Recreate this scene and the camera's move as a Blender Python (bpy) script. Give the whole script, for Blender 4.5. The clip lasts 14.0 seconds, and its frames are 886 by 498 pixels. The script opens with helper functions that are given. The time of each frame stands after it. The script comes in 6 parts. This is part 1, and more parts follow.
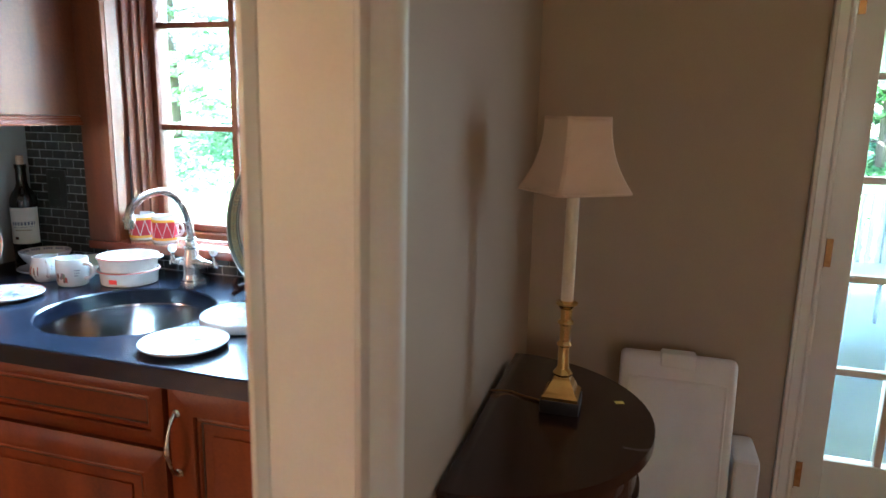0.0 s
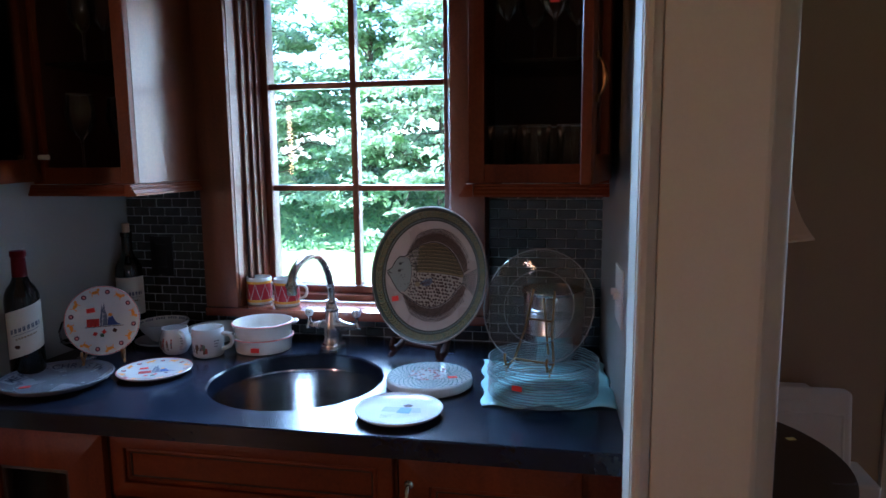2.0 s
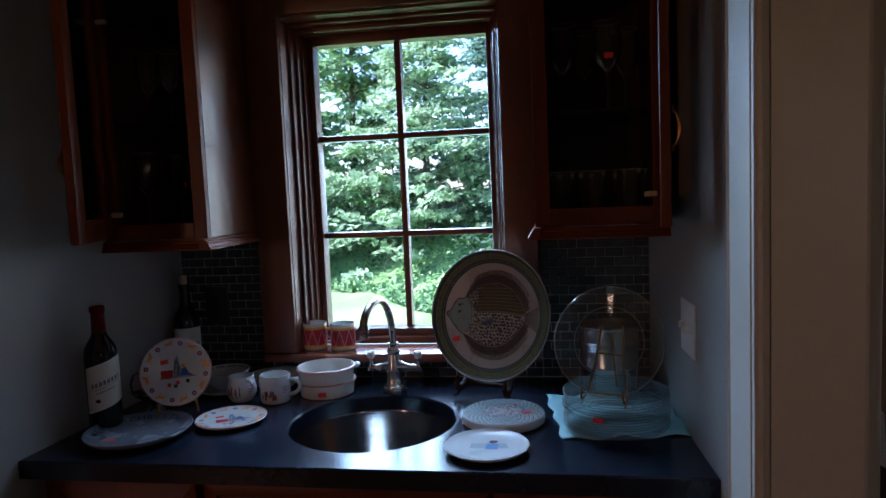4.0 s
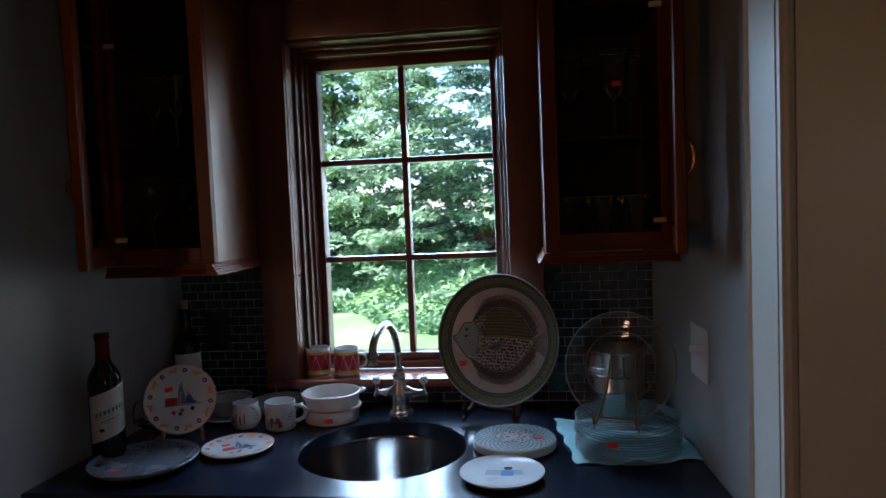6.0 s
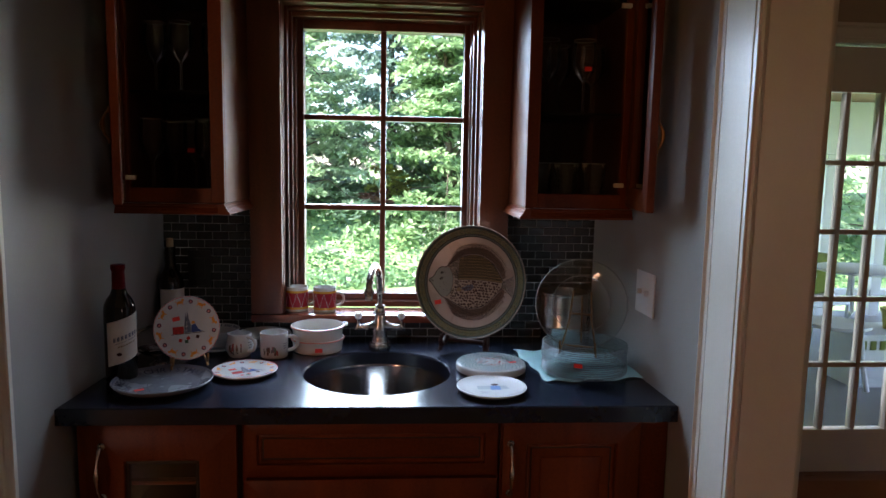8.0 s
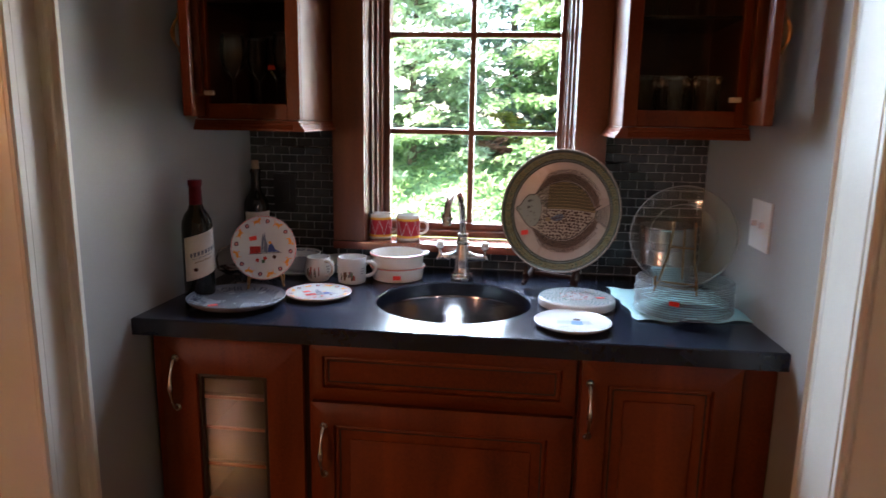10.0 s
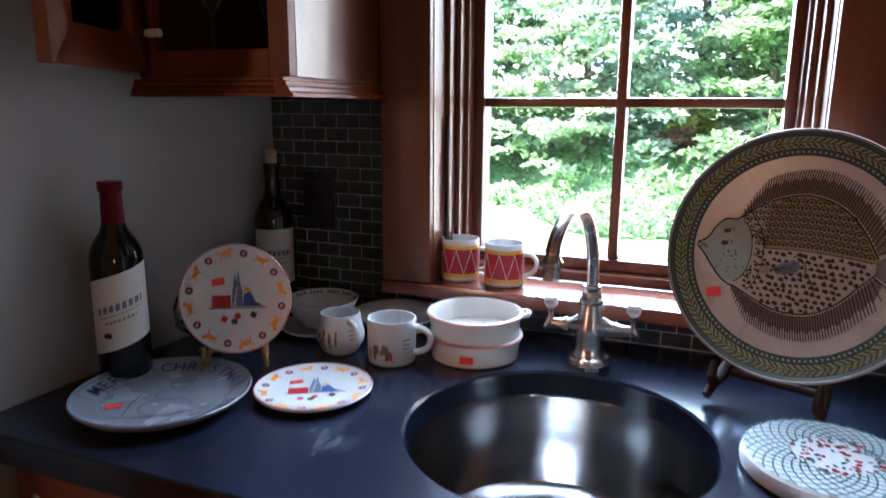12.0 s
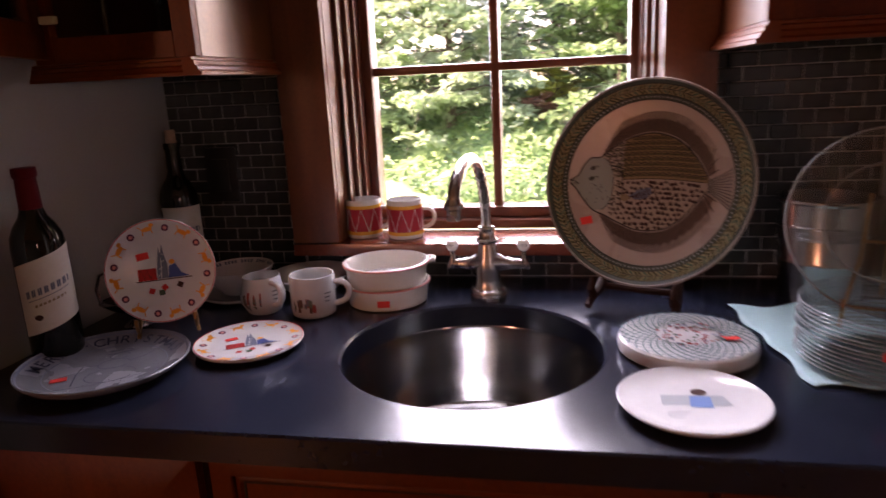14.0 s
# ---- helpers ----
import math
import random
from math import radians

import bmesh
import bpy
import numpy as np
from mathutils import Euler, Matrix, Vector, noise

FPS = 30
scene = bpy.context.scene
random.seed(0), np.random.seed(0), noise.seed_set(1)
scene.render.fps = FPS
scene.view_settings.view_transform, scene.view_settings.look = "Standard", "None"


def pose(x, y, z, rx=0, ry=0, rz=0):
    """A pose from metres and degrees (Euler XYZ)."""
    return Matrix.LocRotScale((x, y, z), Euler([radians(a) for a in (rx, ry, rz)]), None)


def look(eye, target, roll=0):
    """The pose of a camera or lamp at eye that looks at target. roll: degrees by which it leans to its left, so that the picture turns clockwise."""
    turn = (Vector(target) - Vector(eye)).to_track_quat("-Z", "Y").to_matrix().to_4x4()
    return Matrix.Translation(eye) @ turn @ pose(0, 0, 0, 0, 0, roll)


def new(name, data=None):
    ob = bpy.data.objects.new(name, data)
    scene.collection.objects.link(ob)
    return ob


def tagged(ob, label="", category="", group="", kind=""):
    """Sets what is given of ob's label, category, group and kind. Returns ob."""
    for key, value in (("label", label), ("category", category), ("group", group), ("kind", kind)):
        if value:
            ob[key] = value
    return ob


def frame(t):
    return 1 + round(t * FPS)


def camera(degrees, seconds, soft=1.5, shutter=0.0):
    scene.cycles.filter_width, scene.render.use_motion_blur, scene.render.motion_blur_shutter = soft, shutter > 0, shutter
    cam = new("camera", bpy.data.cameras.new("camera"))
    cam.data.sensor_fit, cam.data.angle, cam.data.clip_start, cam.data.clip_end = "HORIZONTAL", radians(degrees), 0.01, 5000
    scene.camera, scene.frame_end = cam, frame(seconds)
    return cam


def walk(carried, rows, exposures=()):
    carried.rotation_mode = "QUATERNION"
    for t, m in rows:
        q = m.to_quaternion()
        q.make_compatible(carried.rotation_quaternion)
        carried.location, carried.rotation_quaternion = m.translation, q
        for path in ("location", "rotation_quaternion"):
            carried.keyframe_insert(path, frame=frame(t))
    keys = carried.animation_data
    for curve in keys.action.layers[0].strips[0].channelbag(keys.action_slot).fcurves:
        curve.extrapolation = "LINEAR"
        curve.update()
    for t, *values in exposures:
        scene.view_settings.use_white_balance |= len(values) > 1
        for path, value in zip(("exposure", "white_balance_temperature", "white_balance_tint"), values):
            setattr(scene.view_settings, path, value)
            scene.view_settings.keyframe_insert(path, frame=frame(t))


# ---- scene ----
cam = camera(66.9, 14.0, shutter=0.3)
PATH = [
    (0, (1.871, -1.602, 1.384), (1.309, 0.276, 0.99), 1.3),
    (0.5, (1.689, -1.671, 1.389), (1.214, 0.239, 1.034), 0.6),
    (1, (1.573, -1.669, 1.386), (0.887, 0.176, 1.032), 1.8),
    (1.5, (1.475, -1.659, 1.395), (0.765, 0.192, 1.124), 0.8),
    (2, (1.339, -1.745, 1.418), (0.955, 0.198, 1.142), -0.6),
    (2.5, (1.313, -1.741, 1.401), (0.836, 0.179, 1.106), -0.8),
    (3, (1.257, -1.779, 1.412), (0.863, 0.165, 1.154), -1.4),
    (5.5, (1.086, -1.893, 1.481), (0.785, 0.081, 1.364), -2.7),
    (6, (1.075, -1.872, 1.466), (0.82, 0.108, 1.35), -2.4),
    (6.5, (0.894, -1.997, 1.467), (0.992, -0.002, 1.356), -4.1),
    (7, (0.795, -2.105, 1.467), (0.959, -0.121, 1.27), 0.2),
    (9.3, (0.763, -2.132, 1.416), (0.861, -0.155, 1.132), 0.5),
    (9.5, (0.812, -2.123, 1.388), (0.843, -0.155, 1.03), -1.7),
    (10, (0.877, -2.005, 1.373), (0.651, -0.056, 0.987), 1.0),
    (10.5, (0.876, -1.81, 1.328), (0.536, 0.099, 0.836), 0.1),
    (11, (0.823, -1.539, 1.325), (0.555, 0.386, 0.853), -1.1),
    (11.5, (0.83, -1.356, 1.32), (0.456, 0.545, 0.825), -2.0),
    (12, (0.869, -1.141, 1.316), (0.151, 0.68, 0.904), 0.4),
    (12.2, (0.894, -1.101, 1.308), (0.148, 0.714, 0.964), -1.8),
    (12.5, (0.928, -1.046, 1.298), (0.143, 0.76, 0.947), -4.1),
    (13, (0.928, -1.019, 1.296), (0.08, 0.722, 0.801), -4.3),
    (13.5, (0.903, -1.085, 1.298), (0.177, 0.716, 0.819), -2.2),
    (14, (0.861, -1.282, 1.304), (0.49, 0.622, 0.817), -2.9),
]
EXPOSURES = [
    (0.0, 4.95, 5300, 4), (0.5, 5.00, 5150, 3), (1.0, 4.80, 5000, 4), (1.5, 4.00, 4900, 8), (2.0, 3.10, 4950, 17), (2.5, 2.65, 4950, 20), (3.0, 2.30, 5000, 20),
    (5.5, 1.85, 5500, 18), (6.0, 1.85, 5500, 18), (6.5, 1.95, 5600, 18), (7.0, 2.20, 5800, 20), (9.5, 3.25, 6700, 26), (10.0, 3.55, 6600, 25), (10.5, 3.85, 6400, 24), (11.0, 4.10, 6100, 23),
    (11.5, 4.05, 5900, 23), (12.0, 3.50, 5900, 22), (12.5, 2.85, 6100, 22), (13.0, 2.90, 8500, 55), (13.5, 2.95, 8600, 56), (14.0, 2.90, 8200, 56),
]
walk(cam, [(t, look(eye, target, roll)) for t, eye, target, roll in PATH], EXPOSURES)

# ==== world, sun and large lights ====
world = bpy.data.worlds.new("sky")
scene.world = world
world.use_nodes = True
SUN_EL, SUN_AZ = radians(50), radians(264)
wn = world.node_tree.nodes
sky = wn.new("ShaderNodeTexSky")
sky.sky_type = "NISHITA"
sky.sun_disc = False
sky.sun_elevation = SUN_EL
sky.sun_rotation = SUN_AZ
wn["Background"].inputs["Strength"].default_value = 0.15
world.node_tree.links.new(sky.outputs[0], wn["Background"].inputs["Color"])
sun_data = bpy.data.lights.new("sun", "SUN")
sun_data.energy, sun_data.angle, sun_data.color = 5.0, radians(0.5), (1.0, 0.94, 0.84)
sun = new("sun", sun_data)
sun_dir = Vector((math.sin(SUN_AZ) * math.cos(SUN_EL), math.cos(SUN_AZ) * math.cos(SUN_EL), math.sin(SUN_EL)))
sun.matrix_world = look(sun_dir * 30, (0, 0, 0))


def area_lamp(name, eye, target, w, h, power, color, spread=180):
    data = bpy.data.lights.new(name, "AREA")
    data.shape, data.size, data.size_y, data.energy, data.color = "RECTANGLE", w, h, power, color
    data.spread = radians(spread)
    ob = new(name, data)
    ob.matrix_world = look(eye, target)
    return ob


# daylight standing in the openings of the bar window and the glazed porch door
area_lamp("bar_window_daylight", (0.715, 0.27, 1.56), (0.91, -0.44, 0.94), 0.54, 0.88, 2.9, (0.64, 0.85, 1.0), 104)
area_lamp("porch_daylight", (2.70, 0.66, 1.1), (2.5, -1.0, 0.9), 0.45, 1.4, 0.36, (0.95, 0.98, 1.0))
# added warm fill from behind for the room's lamp light; no windows known there
area_lamp("rear_warm_fill", (-1.7, -4.62, 1.55), (1.0, -0.6, 1.0), 0.3, 0.8, 2.2, (1.0, 0.43, 0.15))
area_lamp("rear_warm_fill", (3.3, -4.62, 1.55), (1.6, -0.6, 1.0), 0.3, 0.8, 0.5, (1.0, 0.43, 0.15))

# ==== materials ====


def material(name, color, rough=0.5, metal=0.0, spec=0.5):
    m = bpy.data.materials.new(name)
    m.use_nodes = True
    b = m.node_tree.nodes["Principled BSDF"]
    b.inputs["Base Color"].default_value = (*color, 1)
    b.inputs["Roughness"].default_value = rough
    b.inputs["Metallic"].default_value = metal
    b.inputs["Specular IOR Level"].default_value = spec
    return m


def grained(name, dark, light, rough=0.5, scale=(4, 4, 4), detail=6.0, bump=0.1, metal=0.0, fine=60.0, rough_var=0.12, vary=0.0, spec=0.5, coat=0.0, distort=0.6):
    """A surface with a broad tone, a fine grain, uneven gloss and a slight relief."""
    m = material(name, light, rough, metal, spec)
    n, l = m.node_tree.nodes, m.node_tree.links
    b = n["Principled BSDF"]
    tc = n.new("ShaderNodeTexCoord")
    mp = n.new("ShaderNodeMapping")
    mp.inputs["Scale"].default_value = scale
    l.new(tc.outputs["Object"], mp.inputs["Vector"])
    n1 = n.new("ShaderNodeTexNoise")
    n1.inputs["Scale"].default_value, n1.inputs["Detail"].default_value, n1.inputs["Distortion"].default_value = 1.0, detail, distort
    l.new(mp.outputs[0], n1.inputs["Vector"])
    n2 = n.new("ShaderNodeTexNoise")
    n2.inputs["Scale"].default_value, n2.inputs["Detail"].default_value = fine, 4.0
    l.new(tc.outputs["Object"], n2.inputs["Vector"])
    ramp = n.new("ShaderNodeValToRGB")
    ramp.color_ramp.elements[0].position, ramp.color_ramp.elements[1].position = 0.3, 0.72
    ramp.color_ramp.elements[0].color, ramp.color_ramp.elements[1].color = (*dark, 1), (*light, 1)
    mix = n.new("ShaderNodeMath")
    mix.operation = "MULTIPLY_ADD"
    mix.inputs[1].default_value = 0.25
    l.new(n2.outputs["Fac"], mix.inputs[0])
    sub = n.new("ShaderNodeMath")
    sub.operation = "MULTIPLY_ADD"
    sub.inputs[1].default_value, sub.inputs[2].default_value = 0.85, -0.05
    l.new(n1.outputs["Fac"], sub.inputs[0])
    l.new(sub.outputs[0], mix.inputs[2])
    last = mix.outputs[0]
    if vary:
        info = n.new("ShaderNodeObjectInfo")
        add = n.new("ShaderNodeMath")
        add.operation = "MULTIPLY_ADD"
        add.inputs[1].default_value = vary
        l.new(info.outputs["Random"], add.inputs[0])
        l.new(last, add.inputs[2])
        last = add.outputs[0]
    l.new(last, ramp.inputs["Fac"])
    l.new(ramp.outputs["Color"], b.inputs["Base Color"])
    r = n.new("ShaderNodeMapRange")
    r.inputs["To Min"].default_value, r.inputs["To Max"].default_value = max(0.02, rough - rough_var), min(1.0, rough + rough_var)
    l.new(n1.outputs["Fac"], r.inputs["Value"])
    l.new(r.outputs[0], b.inputs["Roughness"])
    bp = n.new("ShaderNodeBump")
    bp.inputs["Strength"].default_value, bp.inputs["Distance"].default_value = bump, 0.002
    l.new(n2.outputs["Fac"], bp.inputs["Height"])
    l.new(bp.outputs[0], b.inputs["Normal"])
    b.inputs["Coat Weight"].default_value, b.inputs["Coat Roughness"].default_value = coat, 0.12
    return m


def pane_material(name, gloss=0.08):
    """Thin clear glazing: straight through, with a Fresnel gloss."""
    m = bpy.data.materials.new(name)
    m.use_nodes = True
    n, l = m.node_tree.nodes, m.node_tree.links
    n.remove(n["Principled BSDF"])
    t = n.new("ShaderNodeBsdfTransparent")
    t.inputs["Color"].default_value = (0.95, 0.97, 0.96, 1)
    g = n.new("ShaderNodeBsdfGlossy")
    g.inputs["Roughness"].default_value = 0.02
    f = n.new("ShaderNodeFresnel")
    f.inputs["IOR"].default_value = 1.45
    mx = n.new("ShaderNodeMixShader")
    l.new(f.outputs[0], mx.inputs[0])
    l.new(t.outputs[0], mx.inputs[1])
    l.new(g.outputs[0], mx.inputs[2])
    l.new(mx.outputs[0], n["Material Output"].inputs["Surface"])
    return m


def thin_glass(name, tint, haze, cloud, ior=1.5):
    """Thin table glass: straight through, a Fresnel gloss and a trace of haze."""
    m = pane_material(name)
    n, l = m.node_tree.nodes, m.node_tree.links
    n["Transparent BSDF"].inputs["Color"].default_value = (*tint, 1)
    n["Fresnel"].inputs["IOR"].default_value = ior
    d = n.new("ShaderNodeBsdfDiffuse")
    d.inputs["Color"].default_value = (*haze, 1)
    mx = n.new("ShaderNodeMixShader")
    mx.inputs[0].default_value = cloud
    l.new(n["Mix Shader"].outputs[0], mx.inputs[1])
    l.new(d.outputs[0], mx.inputs[2])
    l.new(mx.outputs[0], n["Material Output"].inputs["Surface"])
    return m


CHERRY = grained("cherry_wood", (0.065, 0.010, 0.002), (0.215, 0.041, 0.006), 0.40, (9, 9, 1.2), 8, 0.08, fine=140, coat=0.0, spec=0.24)
CHERRY_SIDE = grained("varnished_cherry_side", (0.075, 0.017, 0.005), (0.21, 0.062, 0.018), 0.36, (9, 9, 1.2), 8, 0.05, fine=140, coat=0.3, spec=0.6)
CHERRY_H = grained("cherry_wood_level_grain", (0.065, 0.010, 0.002), (0.215, 0.041, 0.006), 0.40, (1.2, 9, 9), 8, 0.08, fine=140, coat=0.0, spec=0.24)
WIN_WOOD = grained("window_wood", (0.075, 0.018, 0.007), (0.20, 0.056, 0.020), 0.36, (10, 10, 1.5), 8, 0.08, fine=150, coat=0.12)
SILL_WOOD = grained("sill_wood", (0.12, 0.024, 0.012), (0.27, 0.066, 0.032), 0.26, (1.5, 10, 10), 8, 0.06, fine=150, coat=0.5)
DARK_GLAZE = material("dark_glaze_line", (0.02, 0.008, 0.005), 0.5)
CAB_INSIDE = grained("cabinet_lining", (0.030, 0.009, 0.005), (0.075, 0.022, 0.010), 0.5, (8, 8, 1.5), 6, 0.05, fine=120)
MAHOGANY = grained("dark_mahogany", (0.012, 0.005, 0.004), (0.038, 0.014, 0.010), 0.24, (3, 8, 8), 7, 0.04, fine=150, coat=0.25, spec=0.35)
GREY_PAINT = grained("grey_wall_paint", (0.31, 0.308, 0.288), (0.375, 0.372, 0.348), 0.42, (1.4, 1.4, 1.4), 4, 0.05, fine=220, rough_var=0.06)
TAUPE_PAINT = grained("taupe_wall_paint", (0.36, 0.275, 0.185), (0.43, 0.335, 0.23), 0.6, (1.2, 1.2, 1.2), 4, 0.06, fine=240, rough_var=0.06)
TRIM_PAINT = grained("cream_trim_paint", (0.66, 0.63, 0.55), (0.76, 0.73, 0.65), 0.32, (2, 2, 2), 4, 0.04, fine=200, rough_var=0.08)
CEIL_PAINT = grained("ceiling_paint", (0.70, 0.68, 0.64), (0.78, 0.76, 0.72), 0.8, (1.5, 1.5, 1.5), 4, 0.05, fine=200)
FLOOR_WOOD = grained("oak_floor_wood", (0.13, 0.05, 0.02), (0.30, 0.13, 0.055), 0.32, (1.5, 12, 12), 8, 0.08, fine=120, vary=0.25, coat=0.3)
# blue in the base colour stands in for the sheen on the worktop
SOAPSTONE = grained("soapstone", (0.0045, 0.006, 0.012), (0.011, 0.015, 0.029), 0.23, (5, 5, 5), 9, 0.06, fine=90, rough_var=0.10)


def scuffed(m, centre, reach, pale):
    """Pale dry scuffs in one worn patch of a surface."""
    n, l = m.node_tree.nodes, m.node_tree.links
    b = n["Principled BSDF"]
    tc = n["Texture Coordinate"]
    dist = n.new("ShaderNodeVectorMath")
    dist.operation = "DISTANCE"
    dist.inputs[1].default_value = centre
    l.new(tc.outputs["Object"], dist.inputs[0])
    fall = n.new("ShaderNodeMapRange")
    fall.inputs["From Min"].default_value, fall.inputs["From Max"].default_value = 0.0, reach
    fall.inputs["To Min"].default_value, fall.inputs["To Max"].default_value = 0.52, 0.0
    l.new(dist.outputs["Value"], fall.inputs["Value"])
    mp = n.new("ShaderNodeMapping")
    mp.inputs["Scale"].default_value, mp.inputs["Rotation"].default_value = (70, 22, 30), (0, 0, 0.5)
    l.new(tc.outputs["Object"], mp.inputs["Vector"])
    nz = n.new("ShaderNodeTexNoise")
    nz.inputs["Scale"].default_value, nz.inputs["Detail"].default_value = 1.0, 7.0
    l.new(mp.outputs[0], nz.inputs["Vector"])
    add = n.new("ShaderNodeMath")
    l.new(fall.outputs[0], add.inputs[0])
    l.new(nz.outputs["Fac"], add.inputs[1])
    cut = n.new("ShaderNodeMapRange")
    cut.inputs["From Min"].default_value, cut.inputs["From Max"].default_value = 0.78, 1.15
    cut.inputs["To Max"].default_value = 0.26
    l.new(add.outputs[0], cut.inputs["Value"])
    mx = n.new("ShaderNodeMix")
    mx.data_type = "RGBA"
    l.new(cut.outputs[0], mx.inputs["Factor"])
    l.new(n["Color Ramp"].outputs["Color"], mx.inputs[6])
    mx.inputs[7].default_value = (*pale, 1)
    l.new(mx.outputs[2], b.inputs["Base Color"])


scuffed(SOAPSTONE, (0.455, -0.47, 0.91), 0.085, (0.20, 0.22, 0.25))
TILE = grained("slate_glass_tile", (0.026, 0.030, 0.029), (0.055, 0.060, 0.057), 0.26, (14, 14, 14), 5, 0.10, fine=160, rough_var=0.12, vary=0.25)
GROUT = grained("grout", (0.26, 0.265, 0.255), (0.38, 0.385, 0.37), 0.9, (20, 20, 20), 5, 0.3, fine=300)
STEEL = grained("brushed_steel", (0.42, 0.41, 0.40), (0.58, 0.57, 0.56), 0.22, (2, 2, 30), 6, 0.02, metal=1.0, fine=200, rough_var=0.06)
SINK_STEEL = grained("dark_brushed_steel", (0.32, 0.315, 0.31), (0.49, 0.48, 0.47), 0.14, (3, 3, 40), 7, 0.03, metal=1.0, fine=160, rough_var=0.06)
NICKEL = grained("brushed_nickel", (0.42, 0.39, 0.36), (0.56, 0.53, 0.50), 0.26, (20, 20, 20), 5, 0.03, metal=1.0, fine=200, rough_var=0.07)
BRASS = grained("polished_brass", (0.62, 0.40, 0.13), (0.85, 0.60, 0.24), 0.2, (15, 15, 15), 4, 0.02, metal=1.0, fine=150)
OLD_BRASS = grained("old_brass", (0.24, 0.12, 0.045), (0.44, 0.25, 0.10), 0.34, (30, 30, 30), 4, 0.05, metal=1.0, fine=150)
PORCELAIN = grained("white_porcelain", (0.54, 0.54, 0.53), (0.62, 0.62, 0.61), 0.14, (12, 12, 12), 3, 0.01, fine=120, rough_var=0.05, spec=0.4)
CREAM_GLAZE = grained("cream_glaze", (0.66, 0.62, 0.56), (0.76, 0.72, 0.66), 0.16, (9, 9, 9), 4, 0.02, fine=120, rough_var=0.06)
GREY_GLAZE = grained("grey_stoneware_glaze", (0.14, 0.145, 0.165), (0.225, 0.23, 0.255), 0.26, (14, 14, 14), 5, 0.03, fine=120)
KNOB_WHITE = material("knob_porcelain", (0.82, 0.82, 0.80), 0.1)
CLEAR = thin_glass("clear_glass", (0.93, 0.96, 0.95), (0.7, 0.74, 0.74), 0.018, 1.42)
# whitish diffuse share paints the bright highlight into glass rims
GLASS_RIM_GLINT = thin_glass("glass_edge", (0.80, 0.88, 0.88), (0.78, 0.84, 0.85), 0.34, 1.6)
AQUA = thin_glass("aqua_glass", (0.95, 0.985, 0.985), (0.60, 0.72, 0.74), 0.03, 1.45)
BOTTLE_GLASS = grained("dark_bottle_glass", (0.004, 0.006, 0.004), (0.010, 0.014, 0.010), 0.06, (6, 6, 6), 3, 0.0, rough_var=0.03)
PANE = pane_material("window_glazing")
CAPSULE = grained("red_capsule_foil", (0.08, 0.003, 0.006), (0.14, 0.006, 0.010), 0.5, (20, 20, 20), 4, 0.06, fine=120, spec=0.12)
LABEL_PAPER = grained("label_paper", (0.62, 0.58, 0.50), (0.72, 0.68, 0.60), 0.7, (25, 25, 25), 4, 0.05, fine=220)
CORK = grained("cork", (0.34, 0.22, 0.13), (0.52, 0.37, 0.25), 0.85, (60, 60, 60), 5, 0.3, fine=240)
STICKER = material("red_sticker", (0.85, 0.05, 0.035), 0.6)
NAPKIN = grained("aqua_tissue", (0.34, 0.60, 0.62), (0.44, 0.70, 0.71), 0.85, (8, 8, 8), 4, 0.15, fine=180)
BLACK = grained("black_plastic", (0.008, 0.008, 0.008), (0.016, 0.015, 0.015), 0.35, (12, 12, 12), 3, 0.03)
WHITE_PLASTIC = grained("white_plastic", (0.66, 0.65, 0.62), (0.76, 0.75, 0.72), 0.45, (5, 5, 5), 4, 0.06, fine=160)
SHADE_CLOTH = grained("cream_lampshade_cloth", (0.62, 0.47, 0.33), (0.72, 0.56, 0.41), 0.85, (6, 6, 6), 4, 0.2, fine=400)
CANDLE = grained("cream_candle_tube", (0.64, 0.54, 0.36), (0.74, 0.63, 0.44), 0.45, (12, 12, 4), 4, 0.03)
PLATE_STAND_WOOD = grained("dark_stand_wood", (0.02, 0.009, 0.006), (0.042, 0.017, 0.010), 0.7, (20, 20, 20), 5, 0.05, spec=0.08)
LAWN = grained("lawn", (0.11, 0.22, 0.06), (0.26, 0.40, 0.16), 0.9, (0.6, 0.6, 0.6), 8, 0.6, fine=12)
BARK = grained("bark", (0.05, 0.038, 0.028), (0.13, 0.10, 0.075), 0.95, (6, 6, 1.5), 8, 0.8, fine=20)
PORCH_FLOOR = grained("porch_floor_slate", (0.20, 0.20, 0.20), (0.32, 0.32, 0.31), 0.5, (2, 2, 2), 6, 0.1, fine=60)
PORCH_WOOD = grained("porch_ceiling_wood", (0.20, 0.09, 0.035), (0.36, 0.18, 0.08), 0.5, (1.5, 12, 12), 8, 0.1, fine=90)
PORCH_WHITE = grained("porch_white_paint", (0.62, 0.64, 0.66), (0.74, 0.76, 0.77), 0.45, (4, 4, 4), 4, 0.06, fine=120)
GREEN_CLOTH = grained("moss_green_cushion", (0.10, 0.13, 0.015), (0.20, 0.24, 0.03), 0.9, (10, 10, 10), 5, 0.3, fine=250)
CLAY = grained("yellow_pot", (0.45, 0.38, 0.10), (0.58, 0.50, 0.16), 0.5, (8, 8, 8), 4, 0.1)


